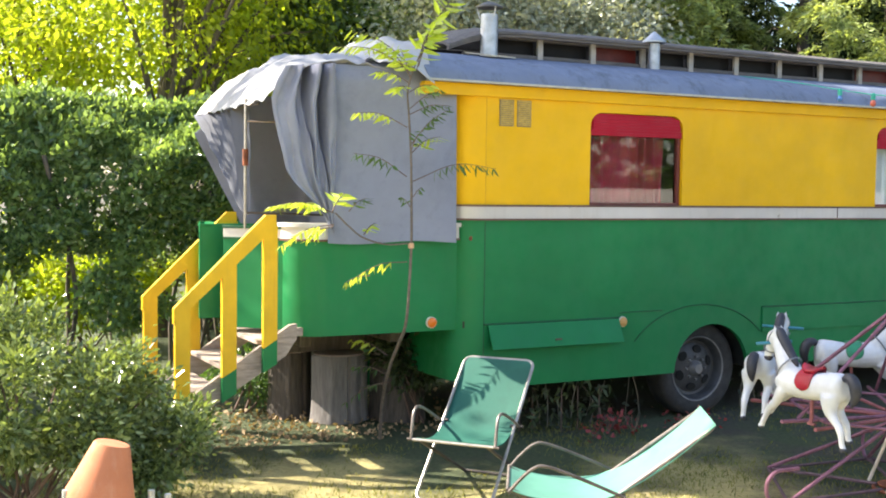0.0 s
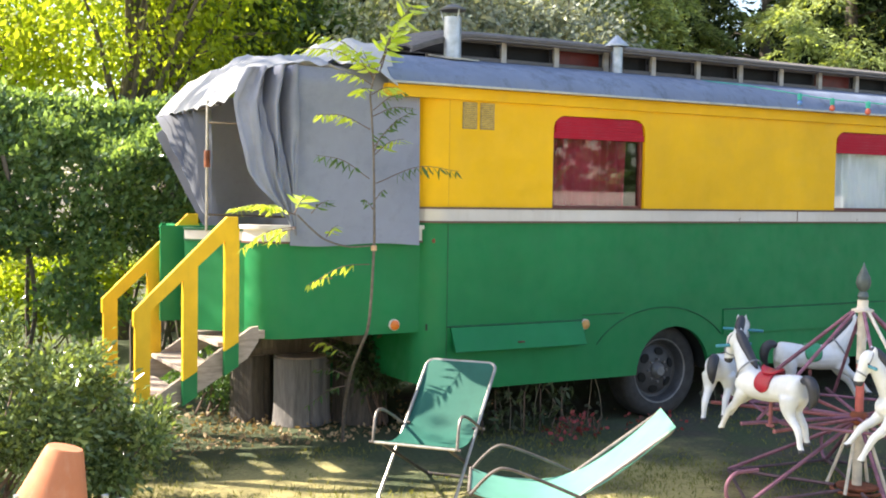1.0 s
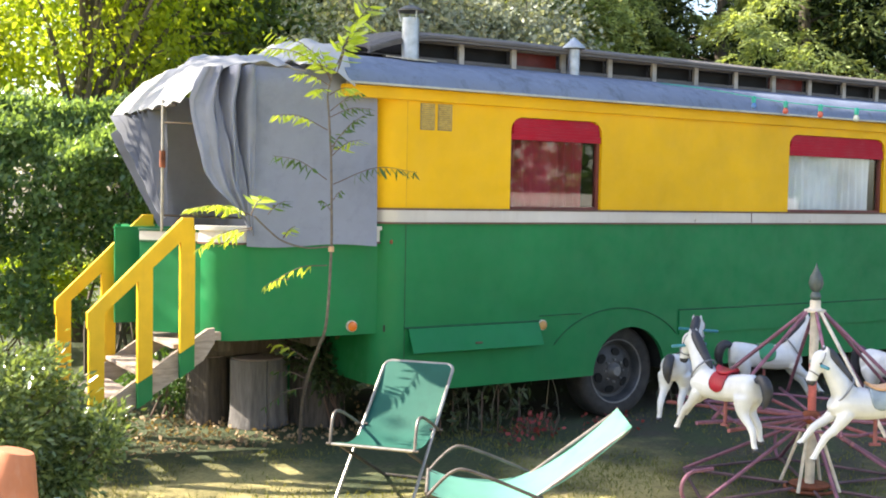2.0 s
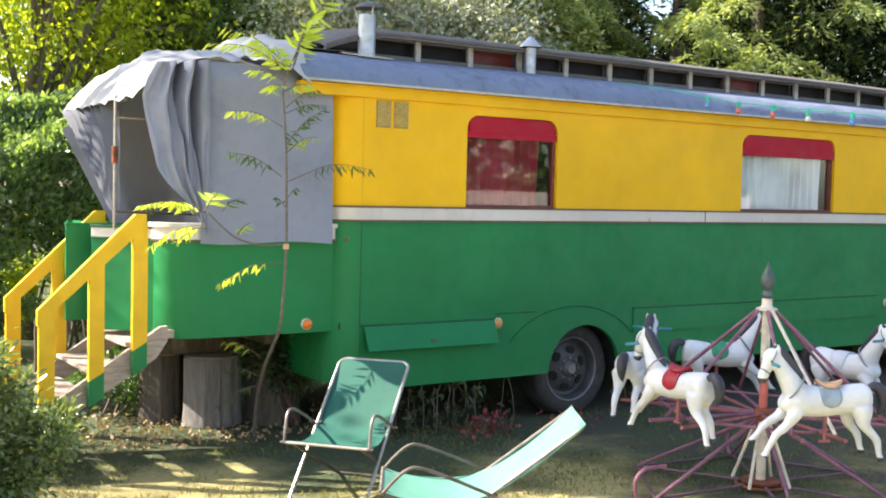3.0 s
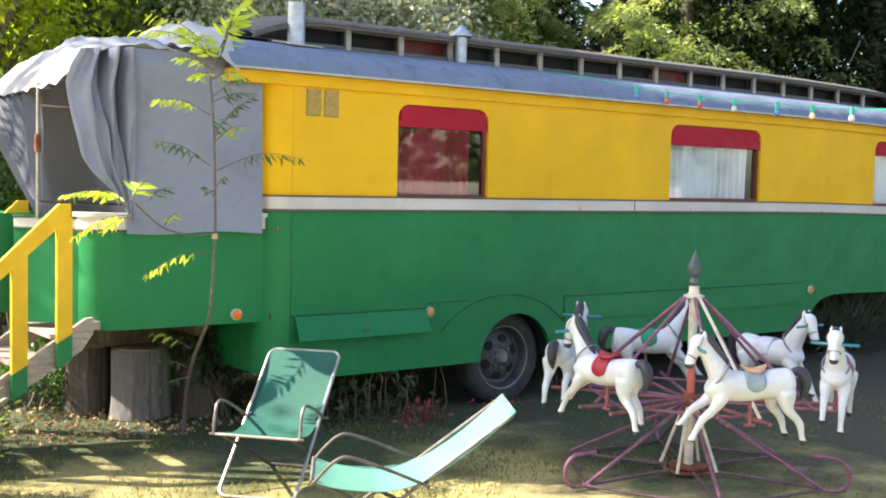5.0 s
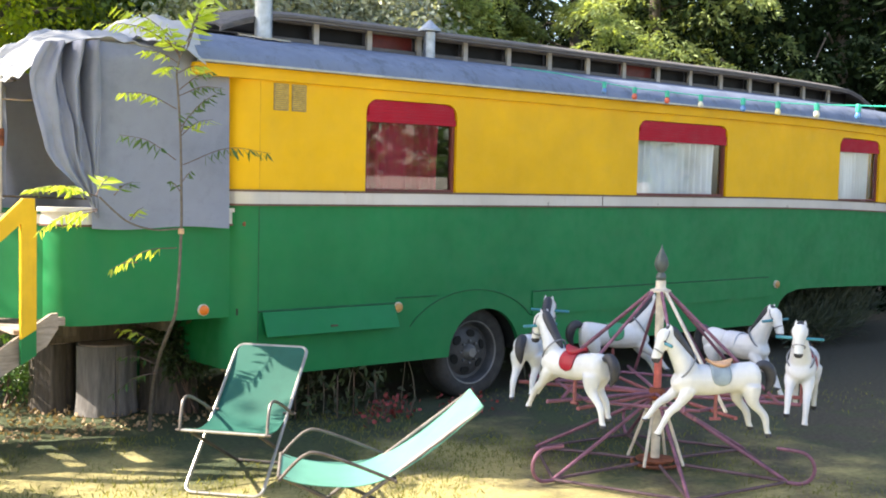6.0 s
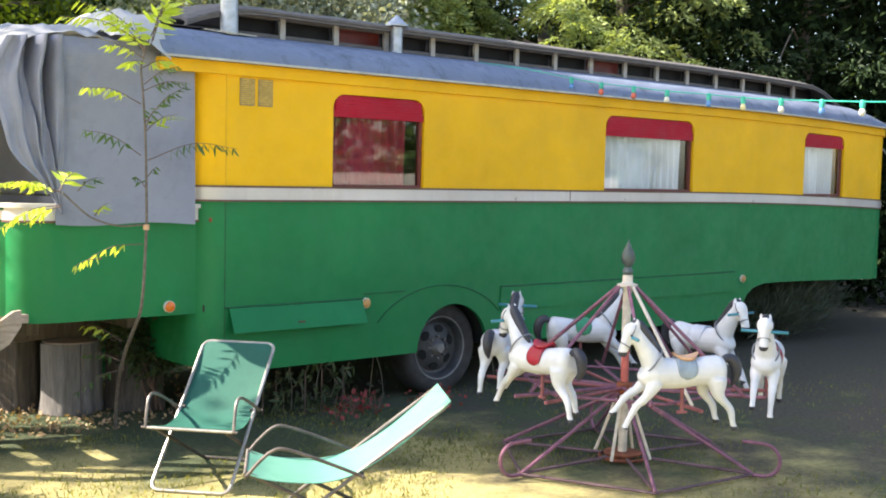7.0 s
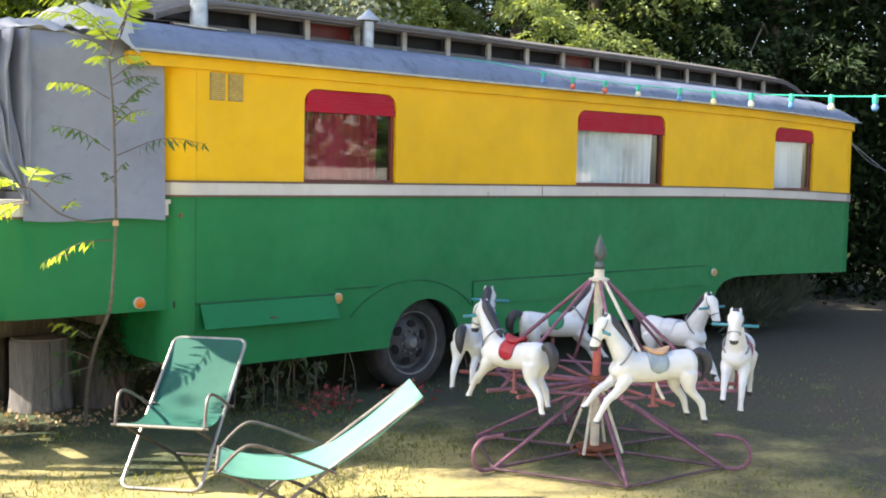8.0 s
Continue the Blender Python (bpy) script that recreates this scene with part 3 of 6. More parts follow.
    def cap_at(u, v):
        x = xc[min(len(xc) - 1, round(u * (len(xc) - 1)))]
        y, z = cap[min(8, round(v * 8))]
        return (x, y, z - 0.27 * fall(x) + sag(x) + 0.006 * noise.noise(Vector((x * 2, y, 3))))
    sheet(bm, cap_at, len(xc) - 1, 8, 0.025)
    part("upper_roof", bm, GREYWOOD, caravan, "weathered grey upper roof boards")
    for dz, o in ((0.0, 0.012), (-0.022, 0.0)):
        bm = bmesh.new()
        rows = [(x, 3.178 + dz - 0.27 * fall(x) + sag(x)) for x in xc]
        prism(bm, rows + [(x, z + 0.018) for x, z in rows[::-1]], "y", yf - 0.125 - o, yf - 0.11 - o + 0.02)
        part("roof_board", bm, GREYWOOD, caravan)


plain_strip = plain("pale_edging", (0.45, 0.43, 0.38), 0.5, 0.3)
MULLION = plain("pale_grey_mullion", (0.42, 0.39, 0.36), 0.8)
PANE = plain("dark_dusty_glass", (0.010, 0.009, 0.010), 0.5)
PANE.node_tree.nodes["Principled BSDF"].inputs["Specular IOR Level"].default_value = 0.15
DARKRED.node_tree.nodes["Principled BSDF"].inputs["Specular IOR Level"].default_value = 0.2


def chimneys():
    bm = bmesh.new()
    lathe(bm, [(0.069, 2.93), (0.069, 3.31), (0.064, 3.31), (0.064, 2.95)], (4.453, 0.42, 0), n=24)
    ch = part("chimney", bm, ZINC, caravan, "galvanised stove pipe with flat cone cap", True)
    bm = bmesh.new()
    lathe(bm, [(0.0, 3.415), (0.05, 3.402), (0.104, 3.372), (0.106, 3.360), (0.05, 3.375), (0.0, 3.38)], (4.453, 0.42, 0), n=24)
    part("cap", bm, CAP, ch, "", True)
    for k in range(3):
        a = k * 2.1 + 0.5
        bm = bmesh.new()
        tube(bm, [(4.453 + 0.075 * math.cos(a), 0.42 + 0.075 * math.sin(a), 3.28), (4.453 + 0.10 * math.cos(a), 0.42 + 0.10 * math.sin(a), 3.37)], 0.005, 6)
        part("cap_stay", bm, ZINC, ch)
    bm = bmesh.new()
    box(bm, (4.32, 0.26, 2.985), (4.60, 0.56, 2.997), 0.0, pose(0, 0, 0, 9, 0, 8))
    part("flashing", bm, plain_strip, ch, "bent lead flashing")
    bm = bmesh.new()
    lathe(bm, [(0.052, 2.95), (0.052, 3.20), (0.046, 3.20), (0.046, 2.96)], (6.096, 0.43, 0), n=20)
    c2 = part("vent_pipe", bm, ZINC, caravan, "small zinc vent pipe with conical hat", True)
    bm = bmesh.new()
    lathe(bm, [(0.0, 3.305), (0.012, 3.30), (0.105, 3.215), (0.105, 3.205), (0.0, 3.24)], (6.096, 0.43, 0), n=20)
    part("hat", bm, ZINC, c2, "", True)


def small_fittings():
    for x0, x1 in ((4.31, 4.435), (4.465, 4.59)):
        bm = bmesh.new()
        box(bm, (x0, -0.008, 2.41), (x1, 0.0, 2.61), 0.002)
        gr = part("vent_grille", bm, VENT, caravan, "small perforated vent grille")
        bm = bmesh.new()
        for i in range(13):
            z = 2.42 + i * 0.0147
            box(bm, (x0 + 0.008, -0.013, z), (x1 - 0.008, -0.008, z + 0.007))
        part("louvre", bm, VENT_SLAT, gr)
    for x, y, z, m in ((5.49, -0.012, 0.872, LENS_WORN), (10.70, -0.012, 0.852, LENS_WORN), (3.80, 0.088, 0.93, AMBER)):
        bm = bmesh.new()
        lathe(bm, [(0.043, 0.012), (0.043, -0.006), (0.040, -0.01)], (x, y, z), "y", 24)
        lamp = part("marker_lamp", bm, CREAM, caravan, "round orange marker reflector", True)
        bm = bmesh.new()
        lathe(bm, [(0.038, -0.008), (0.036, -0.016), (0.02, -0.022), (0.0, -0.024)], (x, y, z), "y", 20)
        part("lens", bm, m, lamp, "", True)
    bm = bmesh.new()
    prism(bm, [(-0.004, 0.90), (-0.02, 0.90), (-0.098, 0.722), (-0.090, 0.718), (-0.012, 0.885)], "x", 4.23, 5.45)
    fl = part("locker_flap", bm, GREEN, caravan, "green top-hinged locker flap")
    bm = bmesh.new()
    tube(bm, [(4.20, -0.008, 0.906), (5.47, -0.008, 0.906)], 0.007, 8)
    part("hinge", bm, TRIM_GREEN, fl)
    bm = bmesh.new()
    box(bm, (4.80, -0.085, 0.765), (4.86, -0.072, 0.777), 0.002)
    part("catch", bm, TRIM, fl)
    for x0, x1 in ((7.0, 8.75), (8.76, 10.55)):
        bm = bmesh.new()
        prism(bm, [(-0.002, 0.93), (-0.012, 0.93), (-0.018, 0.72), (-0.002, 0.72)], "x", x0, x1)
        p = part("locker_panel", bm, GREEN, caravan, "long green locker panel")
        bm = bmesh.new()
        tube(bm, [(x0, -0.008, 0.936), (x1, -0.008, 0.936)], 0.006, 8)
        part("hinge", bm, TRIM_GREEN, p)
    bm = bmesh.new()
    tube(bm, [(5.47, -0.002, 0.945), (5.9, -0.002, 0.948)], 0.005, 6)
    part("seam", bm, TRIM_GREEN, caravan)
    bm = bmesh.new()
    box(bm, (4.197, -0.003, 0.48), (4.203, 0.001, 1.69))
    part("seam", bm, TRIM_GREEN, caravan)
    bm = bmesh.new()
    box(bm, (4.198, -0.002, 1.82), (4.202, 0.001, 2.62))
    part("seam", bm, YELLOW_SEAM, caravan)
    # bead of the wing over the wheel
    outer = arc(6.31, 0.415, 0.80, 0.565, 155, 28, 24)
    bm = bmesh.new()
    tube(bm, [(x, -0.004, z) for x, z in outer[1:-1]], 0.004, 8)
    part("wing_bead", bm, TRIM_GREEN, caravan, "", True)
    bm = bmesh.new()
    for x, z in ((4.10, 1.56),):
        lathe(bm, [(0.02, -0.02), (0.018, -0.035), (0.0, -0.037)], (x, 0.06, z), "y", 12)
    part("bolt", bm, RUST, caravan)


YELLOW_SEAM = plain("dark_yellow_seam", (0.62, 0.34, 0.008), 0.6)
TRIM_GREEN = plain("dark_green_seam", (0.010, 0.085, 0.032), 0.6)


def wheel():
    c = (6.41, 0.06, 0.41)
    bm = bmesh.new()
    lathe(bm, [(0.275, 0.075), (0.30, 0.058), (0.345, 0.05), (0.385, 0.062), (0.405, 0.085), (0.412, 0.11), (0.415, 0.18), (0.412, 0.25), (0.40, 0.28), (0.36, 0.30), (0.28, 0.29), (0.26, 0.18)], c, "y", 56, False)
    tyre = part("wheel", bm, RUBBER, caravan, "dusty black truck tyre on grey steel rim", True)
    bm = bmesh.new()
    lathe(bm, [(0.262, 0.09), (0.272, 0.068), (0.280, 0.066), (0.284, 0.075), (0.28, 0.12)], c, "y", 48, False)
    part("rim_edge", bm, RIM_EDGE, tyre, "", True)
    bm = bmesh.new()
    lathe(bm, [(0.268, 0.075), (0.252, 0.095), (0.238, 0.15), (0.215, 0.155), (0.195, 0.14), (0.12, 0.115), (0.10, 0.11), (0.0, 0.11)], c, "y", 48, False)
    rim = part("rim", bm, RIM, tyre, "", True)
    for k in range(6):
        a = radians(60 * k + 20)
        bm = bmesh.new()
        u = Vector((math.cos(a), 0, math.sin(a)))
        w = Vector((-u.z, 0, u.x))
        pts = [Vector(c) + Vector((0, 0.118, 0)) + u * (0.165 + 0.033 * math.cos(t)) + w * 0.046 * math.sin(t) + Vector((0, 0.010 * math.cos(t), 0)) for t in np.linspace(0, 2 * math.pi, 15)[:-1]]
        # dark disc on the rim, painted in place of the shade inside a hole
        bm.faces.new([bm.verts.new(p) for p in pts])
        r = bmesh.ops.extrude_face_region(bm, geom=list(bm.faces))
        bmesh.ops.translate(bm, verts=[v for v in r["geom"] if isinstance(v, bmesh.types.BMVert)], vec=(0, 0.01, 0))
        part("vent_hole", bm, BLACK, rim)
    bm = bmesh.new()
    lathe(bm, [(0.072, 0.115), (0.07, 0.095), (0.05, 0.07), (0.04, 0.055), (0.0, 0.053)], c, "y", 24)
    part("hub", bm, RIM_EDGE, rim, "", True)
    for k in range(8):
        a = radians(45 * k)
        bm = bmesh.new()
        lathe(bm, [(0.011, 0.11), (0.011, 0.088), (0.0, 0.085)], (c[0] + 0.098 * math.cos(a), c[1], c[2] + 0.098 * math.sin(a)), "y", 6)
        part("wheel_nut", bm, RIM_EDGE, rim)
    far = copy_thing(tyre, pose(0, 0, 0))
    far.matrix_basis = Matrix.Translation((2 * (c[0] - 8.8), 0, 0)) @ Matrix.Rotation(math.pi, 4, "Z")
    # arch lining coloured near-black for the shade above the tyre
    bm = bmesh.new()
    path = arc(6.45, 0.41, 0.43, 0.425, 0, 180, 16)
    prism(bm, path + arc(6.45, 0.41, 0.455, 0.45, 180, 0, 16), "y", 0.045, 0.42)
    box(bm, (5.98, 0.42, 0.42), (6.92, 0.43, 0.88))
    part("wheel_well", bm, BLACK, caravan)


def underside():
    bm = bmesh.new()
    box(bm, (4.05, 0.05, 0.88), (13.5, WIDE - 0.05, 0.93))
    part("floor", bm, DARK, caravan)
    for y in (0.62, 1.70):
        bm = bmesh.new()
        box(bm, (4.1, y, 0.62), (13.3, y + 0.08, 0.80))
        part("chassis_beam", bm, DARK, caravan)
    bm = bmesh.new()
    tube(bm, [(6.44, 0.2, 0.41), (6.44, WIDE - 0.2, 0.41)], 0.05, 10)
    part("axle", bm, DARK, caravan)
    bm = bmesh.new()
    box(bm, (4.05, WIDE - 0.3, 0.93), (13.5, WIDE - 0.25, 2.7))
    part("inner_partition", bm, DARK, caravan)
    bm = bmesh.new()
    box(bm, (10.76, 0.3, 0.0), (10.9, 0.44, 0.62), 0.01)
    part("jack_post", bm, BARK, caravan, "rough timber prop under the chassis")


lower_wall()
upper_wall()
belts()
for w in WINDOWS:
    window_set(*w)
roof()
chimneys()
small_fittings()
wheel()
underside()


# ---- the caravan's front platform ----
PLAT = [(4.035, 0.10), (2.98, 0.10)] + arc(2.98, 0.38, 0.28, 0.28, 270, 188, 8)[1:]


def gate_leaf(hinge, free, foot, banded):
    """A low sheet-metal gate leaf from its hinge to its free edge, with the white band or plain."""
    h, f = Vector(hinge), Vector(free)
    d = (f - h).normalized()
    turn = Matrix.Rotation(math.atan2(d.y, d.x), 4, "Z")
    length = (f - h).length

    def slab(z0, z1, thick, over=0.0, bevel=0.004):
        bm = bmesh.new()
        c = (h + f) / 2
        box(bm, (c.x - length / 2 - over, c.y - thick / 2, z0), (c.x + length / 2 + over, c.y + thick / 2, z1), bevel, turn)
        return bm
    top = 1.545 if banded else 1.635
    leaf = part("gate_leaf", slab(foot, top, 0.03), GREEN, caravan, "green sheet-metal gate leaf standing open")
    if banded:
        part("band", slab(1.56, 1.625, 0.036), BELT_WHITE, leaf, "white painted band")
        part("trim", slab(1.545, 1.56, 0.044), TRIM_GREEN, leaf)
        part("top_rail", slab(1.625, 1.645, 0.05, 0.006), TRIM_GREEN, leaf)
    else:
        part("top_rail", slab(1.635, 1.65, 0.042, 0.004), GREEN, leaf)
    for z in (foot + 0.12, 1.45):
        bm = bmesh.new()
        lathe(bm, [(0.012, z - 0.03), (0.012, z + 0.03)], (h.x + 0.012, h.y, 0), n=10)
        part("hinge", bm, TRIM_GREEN, leaf)


def platform():
    path = PLAT[::-1]
    bm = bmesh.new()
    plan_band(bm, path, 0.865, 1.545, 0.0, 0.035)
    part("platform_wall", bm, GREEN, caravan, "curved green parapet of the front platform", True)
    bm = bmesh.new()
    plan_band(bm, path, 1.56, 1.645, 0.012, 0.035)
    part("platform_belt", bm, BELT_WHITE, caravan, "white painted band on the parapet", True)
    for z0, z1, o in ((1.545, 1.56, 0.018), (1.645, 1.675, 0.03)):
        bm = bmesh.new()
        plan_band(bm, path, z0, z1, o, 0.05)
        part("parapet_rail", bm, TRIM if z0 < 1.6 else BELT_WHITE, caravan, "", True)
    # front wall beyond the opening
    bm = bmesh.new()
    box(bm, (2.70, 1.02, 0.86), (2.74, 2.36, 1.62), 0.004)
    part("front_panel", bm, GREEN, caravan, "flat green front panel")
    # two gate leaves, swung out over the top step
    gate_leaf((2.742, 0.30), (2.392, 0.69), 0.90, True)
    gate_leaf((2.665, 0.84), (2.250, 0.86), 0.945, False)
    bm = bmesh.new()
    box(bm, (2.72, 0.16, 0.87), (3.97, 2.34, 0.93), 0.004)
    part("platform_floor", bm, STEPWOOD, caravan, "plank platform floor")
    bm = bmesh.new()
    box(bm, (2.66, 2.32, 0.87), (3.97, 2.36, 1.62))
    part("far_parapet", bm, GREEN, caravan)
    for y in (1.36, 1.75):
        bm = bmesh.new()
        box(bm, (3.05, y, 0.565), (4.1, y + 0.10, 0.72), 0.01)
        part("bearer", bm, BARK, caravan, "dark timber bearer on stumps")
    bm = bmesh.new()
    box(bm, (2.95, 0.6, 0.72), (3.05, 2.1, 0.86), 0.01)
    box(bm, (3.7, 0.6, 0.72), (3.8, 2.1, 0.86), 0.01)
    part("joist", bm, BARK, caravan)


BELT_WHITE = paint("chalky_white_band", (0.60, 0.58, 0.55), 0.6, 0.35, (0.25, 0.2, 0.17), 0.0, scale=3)
platform()


def canopy():
    cv = thing("canopy", (3.2, 1.2, 1.5), "bleached grey canvas awning over the caravan's front platform", "awning")

    def crease(x, z, k):
        return noise.noise(Vector((x * 2.2 + k, z * 2.2, k)))

    def side(u, v):
        x = 2.95 + 1.02 * u
        z = 1.535 + 1.27 * v
        y = 0.045 + 0.015 * crease(x, z, 1) + 0.008 * math.sin(u * 5 + v * 2) + 0.05 * max(0, v - 0.92) / 0.08
        return (x, y, z - 0.01 * math.sin(u * 7) * (1 - v))
    bm = bmesh.new()
    sheet(bm, side, 30, 30)
    part("side_sheet", bm, CANVAS, cv, "flat grey canvas side sheet", True)

    def crown(y):
        t = (y - 0.08) / 2.2
        return 2.80 + 0.13 * math.sin(math.pi * min(1, max(0, t))) ** 0.8

    def top(u, v):
        front = 2.47 + 0.10 * v
        x = front + (3.96 - front) * u
        y = 0.07 + 2.18 * v
        rise = math.sin(math.pi / 2 * min(1, u * 1.50 / 0.60)) ** 0.74
        edge = 0.018 * abs(math.sin(v * math.pi * 11)) if u < 0.02 else 0
        lump = 0.05 * crease(x * 1.9, y * 1.9, 5) + 0.05 * max(0, math.sin(v * 23 + u * 5)) * (1 - u) + 0.035 * crease(x * 5, y * 4, 8)
        z = 2.51 + (crown(y) - 2.51) * rise + lump * min(1, u * 6) + edge
        return (x - 0.02 * math.sin(v * 30) * (1 - u), y, z)
    bm = bmesh.new()
    sheet(bm, top, 36, 66)
    part("hood", bm, CANVAS_WHITE, cv, "pale hood with scalloped front edge", True)

    def near_curtain(u, v):
        # v from the hem up; u from the free edge back to the side sheet
        edge = [(2.95, 1.70), (2.86, 1.80), (2.70, 1.95), (2.63, 2.05), (2.585, 2.25), (2.55, 2.42), (2.53, 2.54), (2.56, 2.66), (2.62, 2.76)]
        t = v * (len(edge) - 1)
        i = min(len(edge) - 2, int(t))
        ex = edge[i][0] + (edge[i + 1][0] - edge[i][0]) * (t - i)
        ez = edge[i][1] + (edge[i + 1][1] - edge[i][1]) * (t - i)
        bx, bz = 2.99, 1.60 + 1.2 * v
        x, z = ex + (bx - ex) * u, ez + (bz - ez) * u
        w = math.sin(math.pi * u) ** 0.5 * (0.35 + 0.65 * v) * (0.35 + 0.65 * min(1, max(0, (u - 0.22) / 0.2)))
        fold = math.sin(u * 21 - v * 2.4 + 1.6 * crease(x * 2.5, z * 1.5, 3))
        sharp = math.copysign(abs(fold) ** 0.55, fold)
        slit = sum(math.exp(-((u - a - 0.10 * (1 - v)) / 0.028) ** 2) * min(1, max(0, (v - b) / 0.25)) for a, b in ((0.36, 0.55), (0.52, 0.25), (0.78, 0.10)))
        y = 0.03 + 0.065 * w * sharp * (0.6 + 0.8 * v) + 0.05 * crease(x * 4, z * 1.2, 9) + 0.10 * slit
        return (x, y, z)
    bm = bmesh.new()
    sheet(bm, near_curtain, 96, 36)
    part("near_curtain", bm, CANVAS, cv, "gathered canvas curtain in deep folds", True)

    def far_curtain(u, v):
        ya = 1.95 + (0.66 - 1.95) * (1 - v) ** 0.85
        yb = 0.95 + (0.58 - 0.95) * (1 - v)
        y = ya + (yb - ya) * u
        z = 1.72 + 0.80 * v
        x = 2.535 + 0.05 * v + 0.085 * v ** 0.5 * (2 * abs(math.sin(u * 20)) ** 0.6 - 1) + 0.02 * crease(y * 3, z, 2)
        return (x, y, z)
    bm = bmesh.new()
    sheet(bm, far_curtain, 90, 20)
    part("front_curtain", bm, CANVAS_SHADED, cv, "tied-back canvas curtain drawn into folds", True)

    def far_side(u, v):
        left = 3.0 - 0.42 * v
        x, z = left + (3.95 - left) * u, 1.6 + (0.78 + 0.35 * min(1, u * 3)) * v
        return (x, 2.22 + 0.02 * crease(x, z, 4), z)
    bm = bmesh.new()
    sheet(bm, far_side, 16, 16)
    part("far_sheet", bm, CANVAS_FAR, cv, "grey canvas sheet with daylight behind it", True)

    def back_flap(u, v):
        # loose end of the canvas lying over the caravan's roof
        x = 3.34 + (0.36 + 0.16 * v) * u
        y = -0.12 + 1.32 * v
        z = float(np.interp(y, [-0.12, 0.05, 0.2, 0.4, 0.62, 1.2], [2.76, 2.885, 2.945, 2.99, 3.02, 3.04])) + 0.03
        k = min(1.0, u / 0.55)
        z = (crown(max(0.08, y)) + 0.02) * (1 - k) + z * k
        z += 0.05 * v * math.sin(math.pi * u) + 0.02 * math.sin(u * 6 + v * 9) + 0.03 * crease(x * 3, y * 3, 7) - 0.22 * max(0, u - 0.6) * max(0, 1 - 5 * v)
        return (x, y, z)
    bm = bmesh.new()
    sheet(bm, back_flap, 26, 22)
    part("roof_flap", bm, CANVAS_FLAP, cv, "loose bleached canvas flap over the roof end, coloured sunlit", True)
    bm = bmesh.new()
    tube(bm, [(2.50, 0.54, 1.62), (2.50, 0.53, 2.56)], 0.011, 8)
    pole = part("pole", bm, TUBE, cv, "thin steel awning pole")
    bm = bmesh.new()
    tube(bm, [(2.50, 0.535, 2.08), (2.50, 0.535, 2.20)], 0.022, 10)
    part("clamp", bm, RUST, pole)
    bm = bmesh.new()
    tube(bm, [(2.50, 0.53, 2.40), (3.95, 0.53, 2.42)], 0.007, 8)
    part("rod", bm, STEPWOOD, cv, "thin pale awning rod")
    bm = bmesh.new()
    tube(bm, [(2.52, 0.3, 2.515), (2.60, 2.1, 2.515)], 0.010, 8)
    part("front_rod", bm, TUBE_DK, cv)
    bm = bmesh.new()
    tube(bm, [(2.50, 0.55, 1.74), (3.2, 0.5, 1.72)], 0.008, 6)
    part("lower_rod", bm, TUBE_DK, cv)


canopy()


# ---- steps up to the platform ----
def steps():
    st = thing("steps", (2.1, 0.5, 0.0), "pale wooden steps with yellow painted handrails beside the caravan", "steps")

    def zline(x):
        return 0.955 + (x - 2.70) * 0.64

    for y in (0.10, 0.93):
        bm = bmesh.new()
        prism(bm, [(2.74, 0.965), (2.74, 0.86), (2.66, zline(2.62) - 0.16), (1.35, zline(1.35) - 0.14), (1.22, 0.0), (1.35, 0.0), (1.35, zline(1.35)), (2.69, 0.96)][::-1], "y", y, y + 0.04)
        part("stringer", bm, STEPWOOD, st, "weathered plank stringer")
    for i in range(5):
        x, z = 2.60 - 0.255 * i, 0.86 - 0.163 * i
        bm = bmesh.new()
        box(bm, (x - 0.14, 0.142, z - 0.03), (x + 0.13, 0.928, z), 0.005)
        part("tread", bm, STEPWOOD, st)
    for y, tag in ((0.058, "near"), (0.972, "far")):
        rail = [(1.86, 1.10), (2.56, 1.735)]
        sl = (rail[1][1] - rail[0][1]) / (rail[1][0] - rail[0][0])
        bm = bmesh.new()
        prism(bm, [(1.855, 1.01), (2.47, 1.01 + sl * 0.615), (2.565, 1.66), (2.565, 1.735), (2.49, 1.735), (1.855, 1.112)], "y", y - 0.02, y + 0.022)
        part("handrail", bm, POSTYEL, st, "yellow painted handrail board")
        for x in (2.525, 2.235, 1.915):
            top = 1.0 + (x - 1.86) * sl
            foot = zline(x)
            bm = bmesh.new()
            w = 0.05
            prism(bm, [(x - w, foot - 0.03), (x + w, foot + 0.03), (x + w, min(1.66, top + 0.08)), (x - w, top + 0.0)], "y", y - 0.019, y + 0.021)
            p = part("post", bm, POSTYEL, st, "yellow painted post")
            bm = bmesh.new()
            if x > 2.0:
                prism(bm, [(x - w, foot - 0.20), (x + w, foot - 0.14), (x + w, foot + 0.028), (x - w, foot - 0.032)], "y", y - 0.0185, y + 0.0205)
                part("post_foot", bm, GREEN, p, "green painted post foot")


steps()


